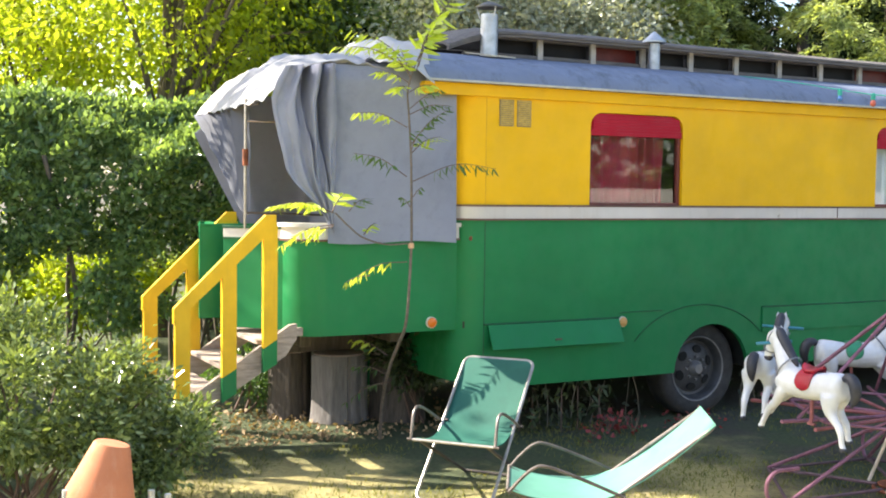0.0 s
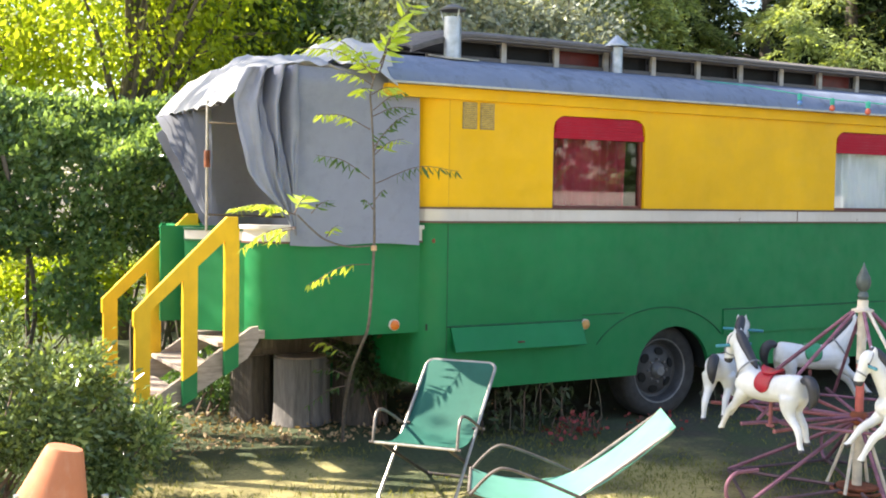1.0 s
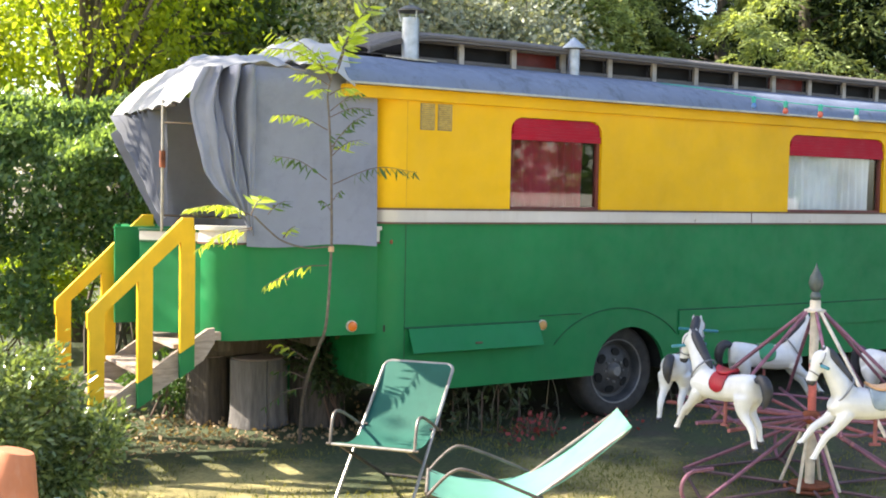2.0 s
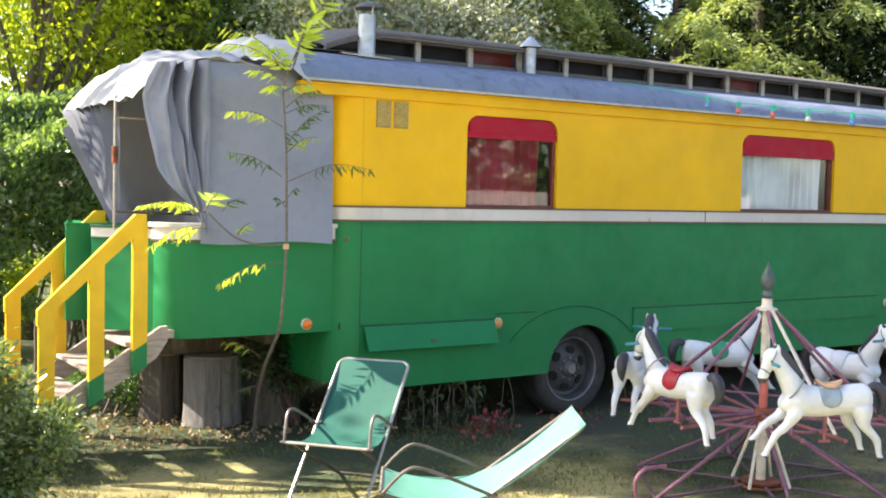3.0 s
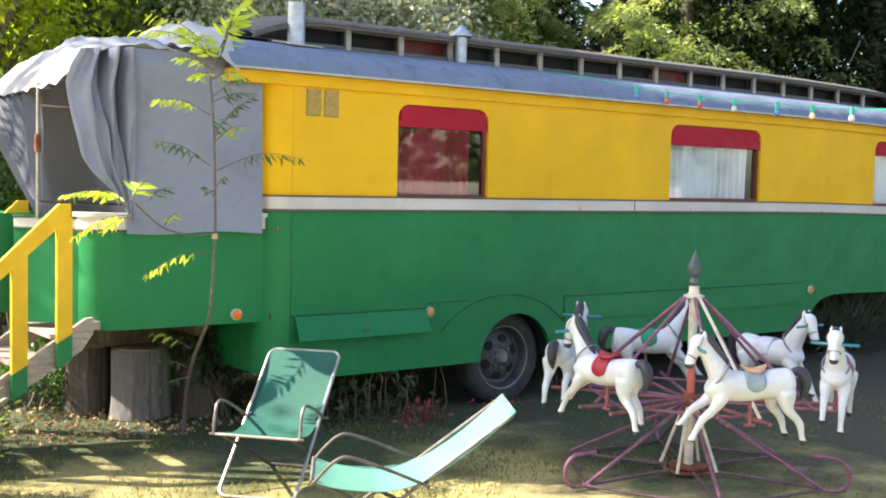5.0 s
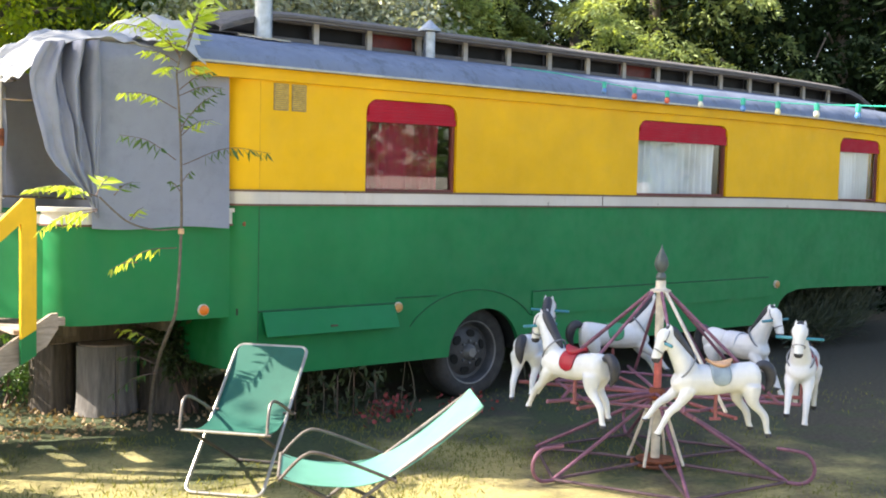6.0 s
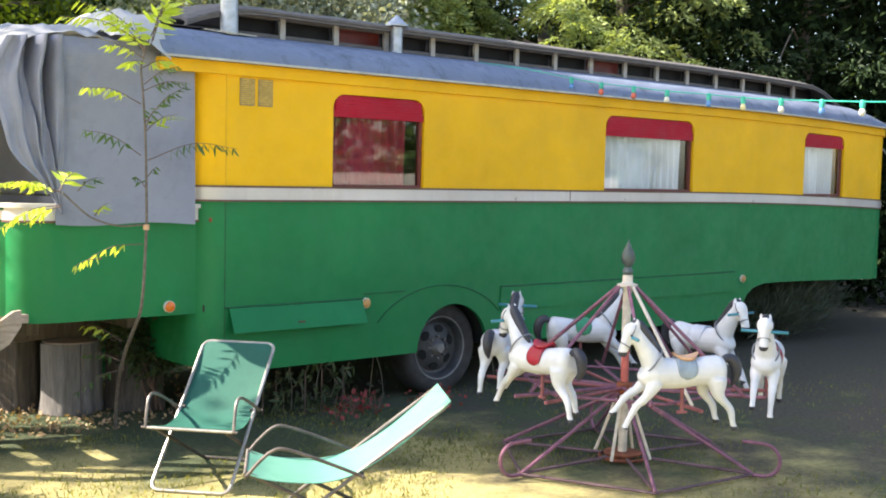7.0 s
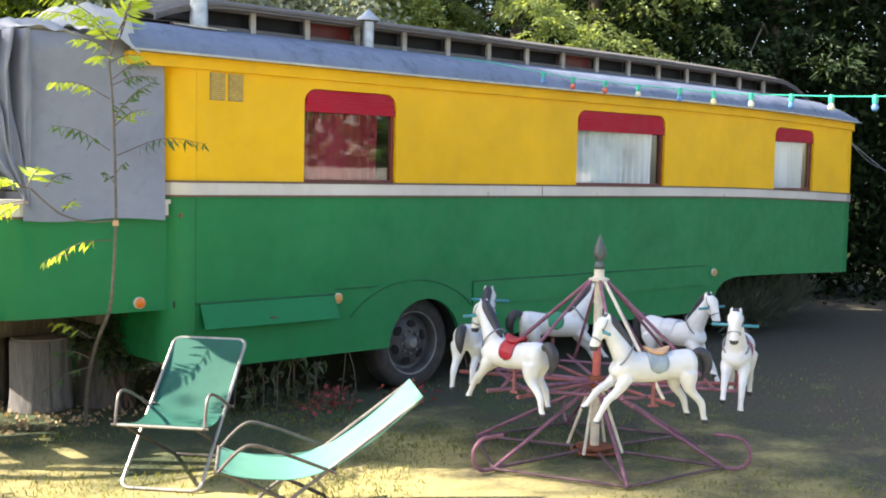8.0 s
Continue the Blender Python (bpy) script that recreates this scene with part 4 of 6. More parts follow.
# ---- tree stumps under the platform ----
def stump(at, r, h, mat, label, seed):
    st = thing("tree_stump", at, label, "stump", "stumps under the platform")
    bm = bmesh.new()
    n = 84
    rings = []
    for z in np.linspace(0, h, 9):
        ring = []
        for k in range(n):
            a = 2 * math.pi * k / n
            cut = 2 * math.pi / 7
            flat = math.cos(cut / 2) / math.cos((a + seed) % cut - cut / 2)
            split = sum(math.exp(-(((a - c + math.pi) % (2 * math.pi) - math.pi) / 0.035) ** 2) for c in (seed * 0.7, seed * 0.7 + 1.9, seed * 0.7 + 2.6, seed * 0.7 + 4.4))
            q = r * (flat * 1.04 - 0.10 * split + 0.07 * noise.noise(Vector((math.cos(a) * 1.5 + seed, math.sin(a) * 1.5, z * 0.4))) + 0.018 * noise.noise(Vector((math.cos(a) * 7, math.sin(a) * 7, seed + z * 0.8))) + 0.08 * max(0, 0.12 - z) / 0.12)
            ring.append(bm.verts.new((at[0] + q * math.cos(a), at[1] + q * math.sin(a), z)))
        rings.append(ring)
    for a, b in zip(rings, rings[1:]):
        for k in range(n):
            bm.faces.new((a[k], a[(k + 1) % n], b[(k + 1) % n], b[k]))
    part("bole", bm, mat, st, "", True)
    bm = bmesh.new()
    bm.faces.new([bm.verts.new((v[0], v[1], h)) for v in [(at[0] + r * 0.90 * math.cos(t), at[1] + r * 0.90 * math.sin(t)) for t in np.linspace(0, 2 * math.pi, 33)[:-1]]])
    r2 = bmesh.ops.extrude_face_region(bm, geom=list(bm.faces))
    bmesh.ops.translate(bm, verts=[v for v in r2["geom"] if isinstance(v, bmesh.types.BMVert)], vec=(0, 0, 0.012))
    part("sawn_top", bm, STEPWOOD, st, "sawn end grain")


stump((3.23, 1.60, 0), 0.185, 0.55, STUMP, "dark cracked old tree stump under the platform", 1)
stump((3.545, 1.28, 0), 0.235, 0.55, STUMP_PALE, "grey debarked tree stump under the platform", 4)
stump((4.02, 1.12, 0), 0.225, 0.55, STUMP, "brown weathered tree stump under the platform", 8)


# ---- folding garden chairs ----
def sling_chair(at, back, side, width, arms, front_leg, rear_leg, curve, mats, label):
    """at: the middle between the front feet; back and side: level directions; the rest in metres along back and up."""
    back, side = Vector((*back, 0)).normalized(), Vector((*side, 0)).normalized()
    at = Vector((*at, 0))
    ch = thing("deck_chair", at, label, "chair", "folding chairs on the lawn")

    def p(v, z, w):
        return at + back * v + side * w + Vector((0, 0, z))
    h = width / 2
    tube_m, dark_m, cloth_m, arm_tone = mats
    (v0, z0), (v1, z1) = front_leg
    d = Vector((v1 - v0, z1 - z0)).normalized()
    # long frame: feet, up both sides and round the top
    r = 0.055
    bm = bmesh.new()
    ring = []
    c1, c2 = Vector((v0, z0 + 0.012)), Vector((v1, z1))
    for sgn in (-1, 1):
        lo_pts = [p((c1 + d * r * (1 - math.cos(radians(a)))).x, (c1 + d * r * (1 - math.cos(radians(a)))).y, sgn * (h - r + r * math.sin(radians(a)))) for a in range(0, 91, 18)]
        up_pts = [p((c2 - d * r * (1 - math.sin(radians(a)))).x, (c2 - d * r * (1 - math.sin(radians(a)))).y, sgn * (h - r + r * math.cos(radians(a)))) for a in range(0, 91, 18)]
        seq = lo_pts + up_pts
        ring += seq if sgn < 0 else seq[::-1]
    tube(bm, ring, 0.011, 8, closed=True)
    part("main_frame", bm, tube_m, ch, "bent pale steel tube frame" if arm_tone == "pale" else "bent brown-grey steel tube frame", True)
    # crossing frame: rear feet, forward and up to the seat's front bar
    (a0, b0), (a1, b1) = rear_leg
    hh = h - 0.025
    bm = bmesh.new()
    tube(bm, [p(a1, b1, -hh), p(a0, b0 + 0.012, -hh), p(a0, b0 + 0.012, hh), p(a1, b1, hh)], 0.0115, 8)
    part("cross_frame", bm, dark_m, ch, "dark steel crossing frame", True)
    bm = bmesh.new()
    tube(bm, [p(a1, b1, -h - 0.02), p(a1, b1, h + 0.02)], 0.0095, 8)
    part("front_bar", bm, tube_m, ch)
    for sgn in (-1, 1):
        bm = bmesh.new()
        tube(bm, smooth_path([p(v, z, sgn * (h + 0.03)) for v, z in arms], 5), 0.0098, 8)
        arm = part("armrest", bm, TUBE_MID if arm_tone == "pale" else dark_m, ch, "bent tube armrest", True)
        for v, z in (arms[0], arms[-1]):
            bm = bmesh.new()
            tube(bm, [p(v, z, sgn * (h - 0.03)), p(v, z, sgn * (h + 0.055))], 0.009, 8)
            part("pivot_bolt", bm, dark_m, arm)
    cur = smooth_path([(v, 0, z) for v, z in curve], 6)
    bm = bmesh.new()

    def cloth_at(u, w):
        q = cur[min(len(cur) - 1, round(u * (len(cur) - 1)))]
        s = (w - 0.5) * 2
        dip = 0.018 * (1 - s * s) * math.sin(math.pi * min(1, u * 1.02))
        return p(q.x + 0.3 * dip, q.z - dip, s * (h + (0.014 if arm_tone == "dark" else -0.006)))
    sheet(bm, cloth_at, len(cur) - 1, 12, 0.004)
    part("sling", bm, cloth_m, ch, "green synthetic sling seat", True)
    return ch


sling_chair((3.19, -1.40), (0.7615, 0.647), (0.647, -0.7615), 0.49,
            [(0.0, 0.385), (0.015, 0.47), (0.05, 0.555), (0.13, 0.565), (0.30, 0.50), (0.46, 0.425)],
            ((0.0, 0.0), (0.86, 0.785)), ((0.80, 0.0), (0.0, 0.385)),
            [(0.0, 0.395), (0.13, 0.362), (0.30, 0.355), (0.48, 0.425), (0.68, 0.60), (0.855, 0.785)],
            (TUBE, TUBE_DK, SLING, "pale"), "upright folding garden chair with green sling on the lawn")
sling_chair((3.44, -2.09), (0.849, -0.528), (0.528, 0.849), 0.50,
            [(-0.22, 0.30), (-0.16, 0.37), (-0.09, 0.43), (-0.02, 0.44), (0.15, 0.385), (0.40, 0.285)],
            ((0.0, 0.0), (0.872, 0.675)), ((0.38, 0.0), (-0.23, 0.305)),
            [(-0.23, 0.31), (-0.12, 0.275), (0.04, 0.255), (0.20, 0.255), (0.36, 0.30), (0.55, 0.415), (0.72, 0.55), (0.872, 0.69)],
            (TUBE_MID, TUBE_DK, SLING_SUNLIT, "dark"), "reclined folding lounger with pale green sling on the lawn")


# ---- small children's roundabout with six horses ----
POLE = Vector((5.92, -2.40, 0.0))
R_HORSE = 0.92


def horse_body():
    """The white carved figure, blended into one skin, facing +x with its middle at the origin."""
    bm = bmesh.new()
    spine = [(0.235, 0, 0.02), (0.20, 0, 0.0), (0.10, 0, -0.008), (0.0, 0, -0.01), (-0.10, 0, 0.0), (-0.19, 0, 0.008), (-0.245, 0, 0.01)]
    tube(bm, smooth_path(spine, 4), [float(q) for q in np.interp(range(25), [0, 2, 5, 9, 14, 18, 21, 23, 24], [0.045, 0.068, 0.087, 0.088, 0.079, 0.085, 0.086, 0.07, 0.045])], 16)
    neck = smooth_path([(0.15, 0, 0.0), (0.20, 0, 0.09), (0.247, 0, 0.165), (0.288, 0, 0.235)], 4)
    tube(bm, neck, [0.080 - 0.044 * (i / 12) ** 0.8 for i in range(13)], 12)
    head = smooth_path([(0.275, 0, 0.247), (0.311, 0, 0.228), (0.335, 0, 0.174), (0.354, 0, 0.121), (0.360, 0, 0.086)], 4)
    tube(bm, head, [0.036, 0.042, 0.046, 0.048, 0.047, 0.044, 0.040, 0.036, 0.033, 0.031, 0.030, 0.029, 0.029, 0.028, 0.027, 0.025, 0.020], 12)
    legs = [[(0.17, 0.05, -0.05), (0.235, 0.05, -0.14), (0.285, 0.05, -0.185), (0.335, 0.05, -0.275), (0.352, 0.05, -0.31)],
            [(0.18, -0.05, -0.05), (0.26, -0.05, -0.115), (0.315, -0.05, -0.15), (0.375, -0.05, -0.225), (0.398, -0.05, -0.252)],
            [(-0.185, 0.05, -0.03), (-0.195, 0.055, -0.125), (-0.265, 0.055, -0.205), (-0.283, 0.055, -0.285), (-0.30, 0.055, -0.325)],
            [(-0.17, -0.05, -0.03), (-0.145, -0.055, -0.12), (-0.202, -0.055, -0.195), (-0.222, -0.055, -0.27), (-0.238, -0.055, -0.305)]]
    for k, l in enumerate(legs):
        big = 0.058 if k > 1 else 0.042
        pts = smooth_path(l, 4)
        tube(bm, pts, [big * 0.95, big * 0.92, big * 0.85, big * 0.72, big * 0.6, 0.028, 0.025, 0.023, 0.023, 0.021, 0.019, 0.0175, 0.017, 0.0175, 0.019, 0.021, 0.023], 12)
    for s in (-1, 1):
        tube(bm, [(0.279, 0.022 * s, 0.257), (0.282, 0.025 * s, 0.285), (0.287, 0.026 * s, 0.307)], [0.015, 0.012, 0.003], 8)
    bmesh.ops.recalc_face_normals(bm, faces=bm.faces)
    me = bpy.data.meshes.new("skin")
    bm.to_mesh(me)
    bm.free()
    ob = new("skin", me)
    re = ob.modifiers.new("blend", "REMESH")
    re.mode, re.voxel_size = "VOXEL", 0.0085
    sm = ob.modifiers.new("soften", "SMOOTH")
    sm.factor, sm.iterations = 0.5, 5
    dg = bpy.context.evaluated_depsgraph_get()
    out = bpy.data.meshes.new_from_object(ob.evaluated_get(dg))
    bpy.data.objects.remove(ob)
    return out


SKIN = horse_body()


def horse(name_parent, m, saddle, pad=None):
    """One carved horse as one plain mesh: skin, mane, tail, hooves and saddle cloth."""
    bm = bmesh.new()
    bm.from_mesh(SKIN)
    for f in bm.faces:
        c = f.calc_center_median()
        hoof = c.z < -0.302 if c.y > 0 else (c.z < -0.284 if c.x < 0 else c.z < -0.236 and c.x > 0.37)
        f.material_index = 1 if hoof or (c.x > 0.30 and 0.04 < c.z < 0.116) else 0
        f.smooth = True

    def dark(fn, idx):
        old = set(bm.faces)
        fn()
        for f in bm.faces:
            if f not in old:
                f.material_index, f.smooth = idx, True
    dark(lambda: tube(bm, smooth_path([(0.308, 0, 0.272), (0.265, 0, 0.263), (0.215, 0, 0.198), (0.162, 0, 0.132), (0.118, 0, 0.080)], 4), [0.016, 0.024, 0.027, 0.029, 0.030, 0.031, 0.032, 0.032, 0.032, 0.031, 0.030, 0.029, 0.028, 0.026, 0.022, 0.016, 0.008], 10), 1)
    dark(lambda: tube(bm, smooth_path([(-0.225, 0, 0.06), (-0.270, 0, 0.075), (-0.308, 0, 0.045), (-0.318, 0, -0.02), (-0.290, 0, -0.085)], 4), [0.016, 0.02, 0.024, 0.027, 0.03, 0.032, 0.033, 0.034, 0.034, 0.034, 0.033, 0.031, 0.028, 0.024, 0.019, 0.012, 0.004], 10), 1)

    def cloth_patch():
        def f(u, v):
            a = radians(-108 + 216 * v)
            s = abs(v - 0.5) * 2
            x = 0.0 + (u - 0.5) * 0.135 * max(0.02, 1 - s ** 5) ** 0.5 * (0.75 + 0.25 * s)
            q = 0.089 + 0.003 * math.cos(a * 2)
            return (x, q * math.sin(a), -0.005 + q * math.cos(a))
        sheet(bm, f, 8, 24, 0.007)
    dark(cloth_patch, 2)
    if pad:
        dark(lambda: sheet(bm, lambda u, v: (-0.085 + 0.15 * u, (v - 0.5) * 0.125 * max(0.03, math.sin(math.pi * u)) ** 0.5, 0.113 + 0.022 * (2 * u - 1) ** 2 - 0.019 - 2.2 * ((v - 0.5) * 0.12) ** 2), 12, 10, 0.016), 3)
    for sd in (-1, 1):
        dark(lambda: tube(bm, [(0.321, 0.038 * sd, 0.211), (0.323, 0.044 * sd, 0.211)], [0.009, 0.004], 8), 1)
    # breast strap and bridle
    dark(lambda: tube(bm, [(0.186 + 0.058 * math.cos(t) * 0.9, 0.078 * math.sin(t), 0.062 - 0.070 * math.cos(t)) for t in np.linspace(0, 2 * math.pi, 25)[:-1]], 0.0055, 6, closed=True), 4)
    dark(lambda: tube(bm, [(0.343 + 0.024 * math.cos(t), 0.036 * math.sin(t), 0.152 + 0.030 * math.cos(t) * 0.5) for t in np.linspace(0, 2 * math.pi, 19)[:-1]], 0.004, 6, closed=True), 4)
    dark(lambda: tube(bm, [(0.308 + 0.020 * math.cos(t), 0.046 * math.sin(t), 0.235 - 0.045 * math.cos(t)) for t in np.linspace(0, 2 * math.pi, 19)[:-1]], 0.004, 6, closed=True), 4)
    # hand bar through the head
    dark(lambda: tube(bm, [(0.315, -0.135, 0.198), (0.315, 0.135, 0.198)], 0.0095, 10), 5)
    bm.normal_update()
    me = bpy.data.meshes.new("horse")
    bm.transform(m)
    bmesh.ops.translate(bm, verts=bm.verts, vec=-ORIGIN[name_parent.name])
    bm.to_mesh(me)
    bm.free()
    for mt in (HORSE, MANE, saddle, pad or saddle, STRAP, BAR):
        me.materials.append(mt)
    ob = new("horse", me)
    ob.parent = name_parent
    ORIGIN[ob.name] = ORIGIN[name_parent.name]
    return ob


STRAP = plain("grey_painted_strap", (0.18, 0.19, 0.22), 0.5)
BAR = plain("blue_hand_bar", (0.04, 0.22, 0.30), 0.35)
SAD_BLUE = plain("grey_blue_saddle_paint", (0.24, 0.30, 0.36), 0.5, 0, 0.2)
SAD_TAN = plain("tan_seat_paint", (0.55, 0.33, 0.20), 0.5, 0, 0.25)
SAD_RED = plain("red_saddle_paint", (0.30, 0.010, 0.028), 0.4, 0, 0.25)
SAD_GREEN = plain("green_saddle_paint", (0.03, 0.24, 0.12), 0.45, 0, 0.2)
SAD_BLACK = plain("black_saddle_paint", (0.03, 0.03, 0.035), 0.5)
SAD_WHITE = plain("pale_saddle_paint", (0.55, 0.58, 0.65), 0.5, 0, 0.15)


def roundabout():
    ro = thing("roundabout", POLE, "small children's roundabout with six white horses on pink tubes", "roundabout")
    P = POLE

    def pt(az, r, z):
        return (P.x + r * math.cos(az), P.y + r * math.sin(az), z)
    bm = bmesh.new()
    lathe(bm, [(0.031, 0.04), (0.031, 0.46)], P, n=16)
    pole = part("pole", bm, CREAM, ro, "chipped cream painted post", True)
    bm = bmesh.new()
    lathe(bm, [(0.027, 0.46), (0.027, 0.86)], P, n=16)
    part("pole_sleeve", bm, REDPAINT, pole, "worn red sleeve", True)
    bm = bmesh.new()
    lathe(bm, [(0.029, 0.86), (0.029, 1.235)], P, n=16)
    part("upper_pole", bm, CREAM, pole, "", True)
    bm = bmesh.new()
    lathe(bm, [(0.0, 1.195), (0.068, 1.197), (0.07, 1.212), (0.04, 1.222), (0.034, 1.235), (0.034, 1.275), (0.0, 1.276)], P, n=20)
    part("collar", bm, CREAM, pole, "", True)
    bm = bmesh.new()
    lathe(bm, [(0.0, 1.276), (0.028, 1.28), (0.036, 1.298), (0.028, 1.322), (0.019, 1.33), (0.038, 1.352), (0.048, 1.385), (0.041, 1.425), (0.022, 1.462), (0.008, 1.495), (0.0, 1.525)], P, n=24)
    part("finial", bm, FINIAL, ro, "grey-green turned drop finial", True)
    bm = bmesh.new()
    lathe(bm, [(0.045, 0.465), (0.058, 0.48), (0.06, 0.52), (0.048, 0.545), (0.032, 0.55)], P, n=20)
    part("hub", bm, RUST, ro, "rusty bearing hub", True)
    bm = bmesh.new()
    lathe(bm, [(0.06, 0.0), (0.06, 0.05), (0.125, 0.05), (0.13, 0.065), (0.045, 0.07)], P, n=24)
    tube(bm, [pt(a, 0.155, 0.035) for a in np.linspace(0, 2 * math.pi, 33)[:-1]], 0.012, 8, closed=True)
    part("base_flange", bm, RUST, ro, "rusty base ring", True)
    view = math.atan2(0.747, 0.664)
    front = view + math.pi
    az_h = [front + radians(13.5 + 60 * k) for k in range(6)]
    kinds = [(SAD_BLUE, SAD_TAN), (SAD_RED, None), (SAD_WHITE, None), (SAD_GREEN, None), (SAD_BLACK, None), (SAD_RED, SAD_RED)]
    for k, az in enumerate(az_h):
        for da in (-0.14, 0.14):
            bm = bmesh.new()
            tube(bm, [pt(az + da * 3, 0.06, 0.51), pt(az + da, R_HORSE + 0.02, 0.535)], 0.0125, 8)
            part("spoke", bm, PINK if da < 0 else REDPINK, ro, "", True)
            if da < 0 or k % 2 == 0:
                bm = bmesh.new()
                tube(bm, [pt(az + da * 2, 0.055, 1.205), pt(az + da * 1.2, 0.80, 0.54)], 0.0115, 8)
                part("stay", bm, CREAM if k == 0 and da > 0 else PINK, ro, "", True)
        bm = bmesh.new()
        nx = az_h[(k + 1) % 6]
        tube(bm, [pt(az, 0.70, 0.532), pt(nx, 0.70, 0.532)], 0.010, 8)
        part("ring_bar", bm, PINK, ro, "", True)
        bm = bmesh.new()
        rad = (0.93, 0.93, 0.88, 0.92, 0.86, 0.82)[k]
        tube(bm, [pt(az - 0.035, rad, 0.535), pt(az + 0.035, rad, 0.535)], 0.010, 8)
        part("foot_bar", bm, REDPINK, ro, "", True)
        bm = bmesh.new()
        tube(bm, [pt(az, rad, 0.54), pt(az, rad, 0.71)], 0.012, 8)
        part("bracket", bm, REDPINK, ro, "rusty red bracket", True)
        heading = az - math.pi / 2 - radians(3)
        m = Matrix.Translation(pt(az, rad, 0.778)) @ Matrix.Rotation(heading, 4, "Z") @ Matrix.Scale(1.06, 4)
        horse(ro, m, *kinds[k])
    # ground frame: corners, edges, radial bars and raking struts
    az_g = [radians(54 + 60 * k) for k in range(6)]
    RG = 0.873
    for k, az in enumerate(az_g):
        a2 = az_g[(k + 1) % 6]
        bm = bmesh.new()
        tube(bm, [pt(az, RG, 0.025), pt(a2, RG, 0.025)], 0.0105, 8)
        part("base_bar", bm, PINK_DK, ro, "", True)
        if k % 2 == 0:
            # upright hairpin beyond the corner, its free end turned back
            bm = bmesh.new()
            turn = [(RG + 0.065 + 0.105 * math.sin(radians(q)), 0.128 - 0.105 * math.cos(radians(q))) for q in range(0, 181, 18)]
            tube(bm, [pt(az, r, z) for r, z in [(RG - 0.03, 0.023)] + turn + [(RG - 0.07, 0.236)]], 0.0125, 8)
            part("hairpin", bm, PINK, ro, "bent hairpin foot tube", True)
        bm = bmesh.new()
        tube(bm, [pt(az, 0.14, 0.045), pt(az, RG, 0.03)], 0.0115, 8)
        part("radial_bar", bm, PINK_DK, ro, "", True)
        bm = bmesh.new()
        tube(bm, [pt(az, 0.05, 0.47), pt(az, RG, 0.03)], 0.0125, 8)
        part("strut", bm, PINK, ro, "", True)
    for k in range(4):
        az = radians(20 + 90 * k)
        bm = bmesh.new()
        tube(bm, [pt(az, 0.045, 0.46), pt(az, 0.20, 0.04)], 0.011, 8)
        part("pole_brace", bm, CREAM, ro, "", True)


REDPINK = plain("rusty_pink_paint", (0.25, 0.085, 0.095), 0.6, 0.1, 0.35)
PINK_DK = plain("dull_purple_brown_paint", (0.13, 0.075, 0.09), 0.6, 0.1, 0.35)
roundabout()


# ---- string of coloured bulbs ----
def string_lights():
    st = thing("string_lights", (7.2, -1.6, 2.6), "green cable with unlit coloured bulbs strung from the roof", "lights")
    pts = [(6.99, 0.34, 2.965), (7.1, -0.15, 2.885), (7.21, -0.61, 2.787), (7.25, -0.92, 2.729), (7.28, -1.25, 2.684), (7.3, -1.58, 2.639), (7.31, -1.98, 2.594), (7.29, -2.31, 2.554), (7.26, -2.66, 2.524), (7.21, -3.02, 2.499), (7.13, -3.37, 2.474), (7.04, -3.73, 2.454), (6.93, -4.15, 2.439), (6.8, -4.6, 2.434)]
    bm = bmesh.new()
    tube(bm, smooth_path(pts, 5), 0.0042, 6)
    part("cable", bm, TEAL, st, "teal green cable", True)
    cols = {"blue": (0.10, 0.24, 0.55), "red": (0.55, 0.12, 0.08), "white": (0.60, 0.61, 0.54), "yellow": (0.68, 0.63, 0.36)}
    mats = {k: plain("bulb_" + k, c, 0.15, 0, 0.05, 30, 0) for k, c in cols.items()}
    for p, c in zip(pts[2:13], ("blue", "red", "red", "white", "blue", "yellow", "white", "blue", "white", "blue", "red")):
        x, y, z = p
        bm = bmesh.new()
        lathe(bm, [(0.0, z + 0.012), (0.014, z + 0.01), (0.02, z - 0.01), (0.017, z - 0.045), (0.0, z - 0.046)], (x, y, 0), n=12)
        so = part("socket", bm, TEAL, st, "", True)
        bm = bmesh.new()
        lathe(bm, [(0.011, z - 0.044), (0.017, z - 0.053), (0.023, z - 0.068), (0.022, z - 0.082), (0.013, z - 0.094), (0.0, z - 0.097)], (x, y, 0), n=16)
        part("bulb", bm, mats[c], so, c + " painted glass bulb", True)


string_lights()


# ---- pot on a stake ----
def stake_pot():
    pot = thing("flower_pot", (0.62, -4.16, 0.0), "tilted terracotta pot turned upside down on a metal stake", "pot")
    tilt = Matrix.Translation((0.598, -4.155, 1.085)) @ Matrix.Rotation(radians(13), 4, (0.19, 0.98, 0))
    bm = bmesh.new()
    lathe(bm, [(0.094, -0.06), (0.096, -0.02), (0.089, 0.0), (0.052, 0.118), (0.047, 0.126), (0.0, 0.128)], (0, 0, 0), n=36)
    bm.transform(tilt)
    part("pot", bm, TERRA, pot, "", True)
    bm = bmesh.new()
    tube(bm, [(0.60, -4.155, 0.0), (0.60, -4.155, 1.15)], 0.014, 8)
    part("stake", bm, ZINC, pot, "grey steel stake")


stake_pot()
for x, y, h in ((0.723, -4.205, 1.075), (0.50, -4.16, 1.09), (0.765, -4.22, 1.062)):
    st = thing("stake", (x, y, 0.0), "short grey galvanised garden stake", "stake", "garden stakes")
    bm = bmesh.new()
    tube(bm, [(x, y, 0.0), (x, y, h)], 0.010, 8)
    part("rod", bm, ZINC, st)


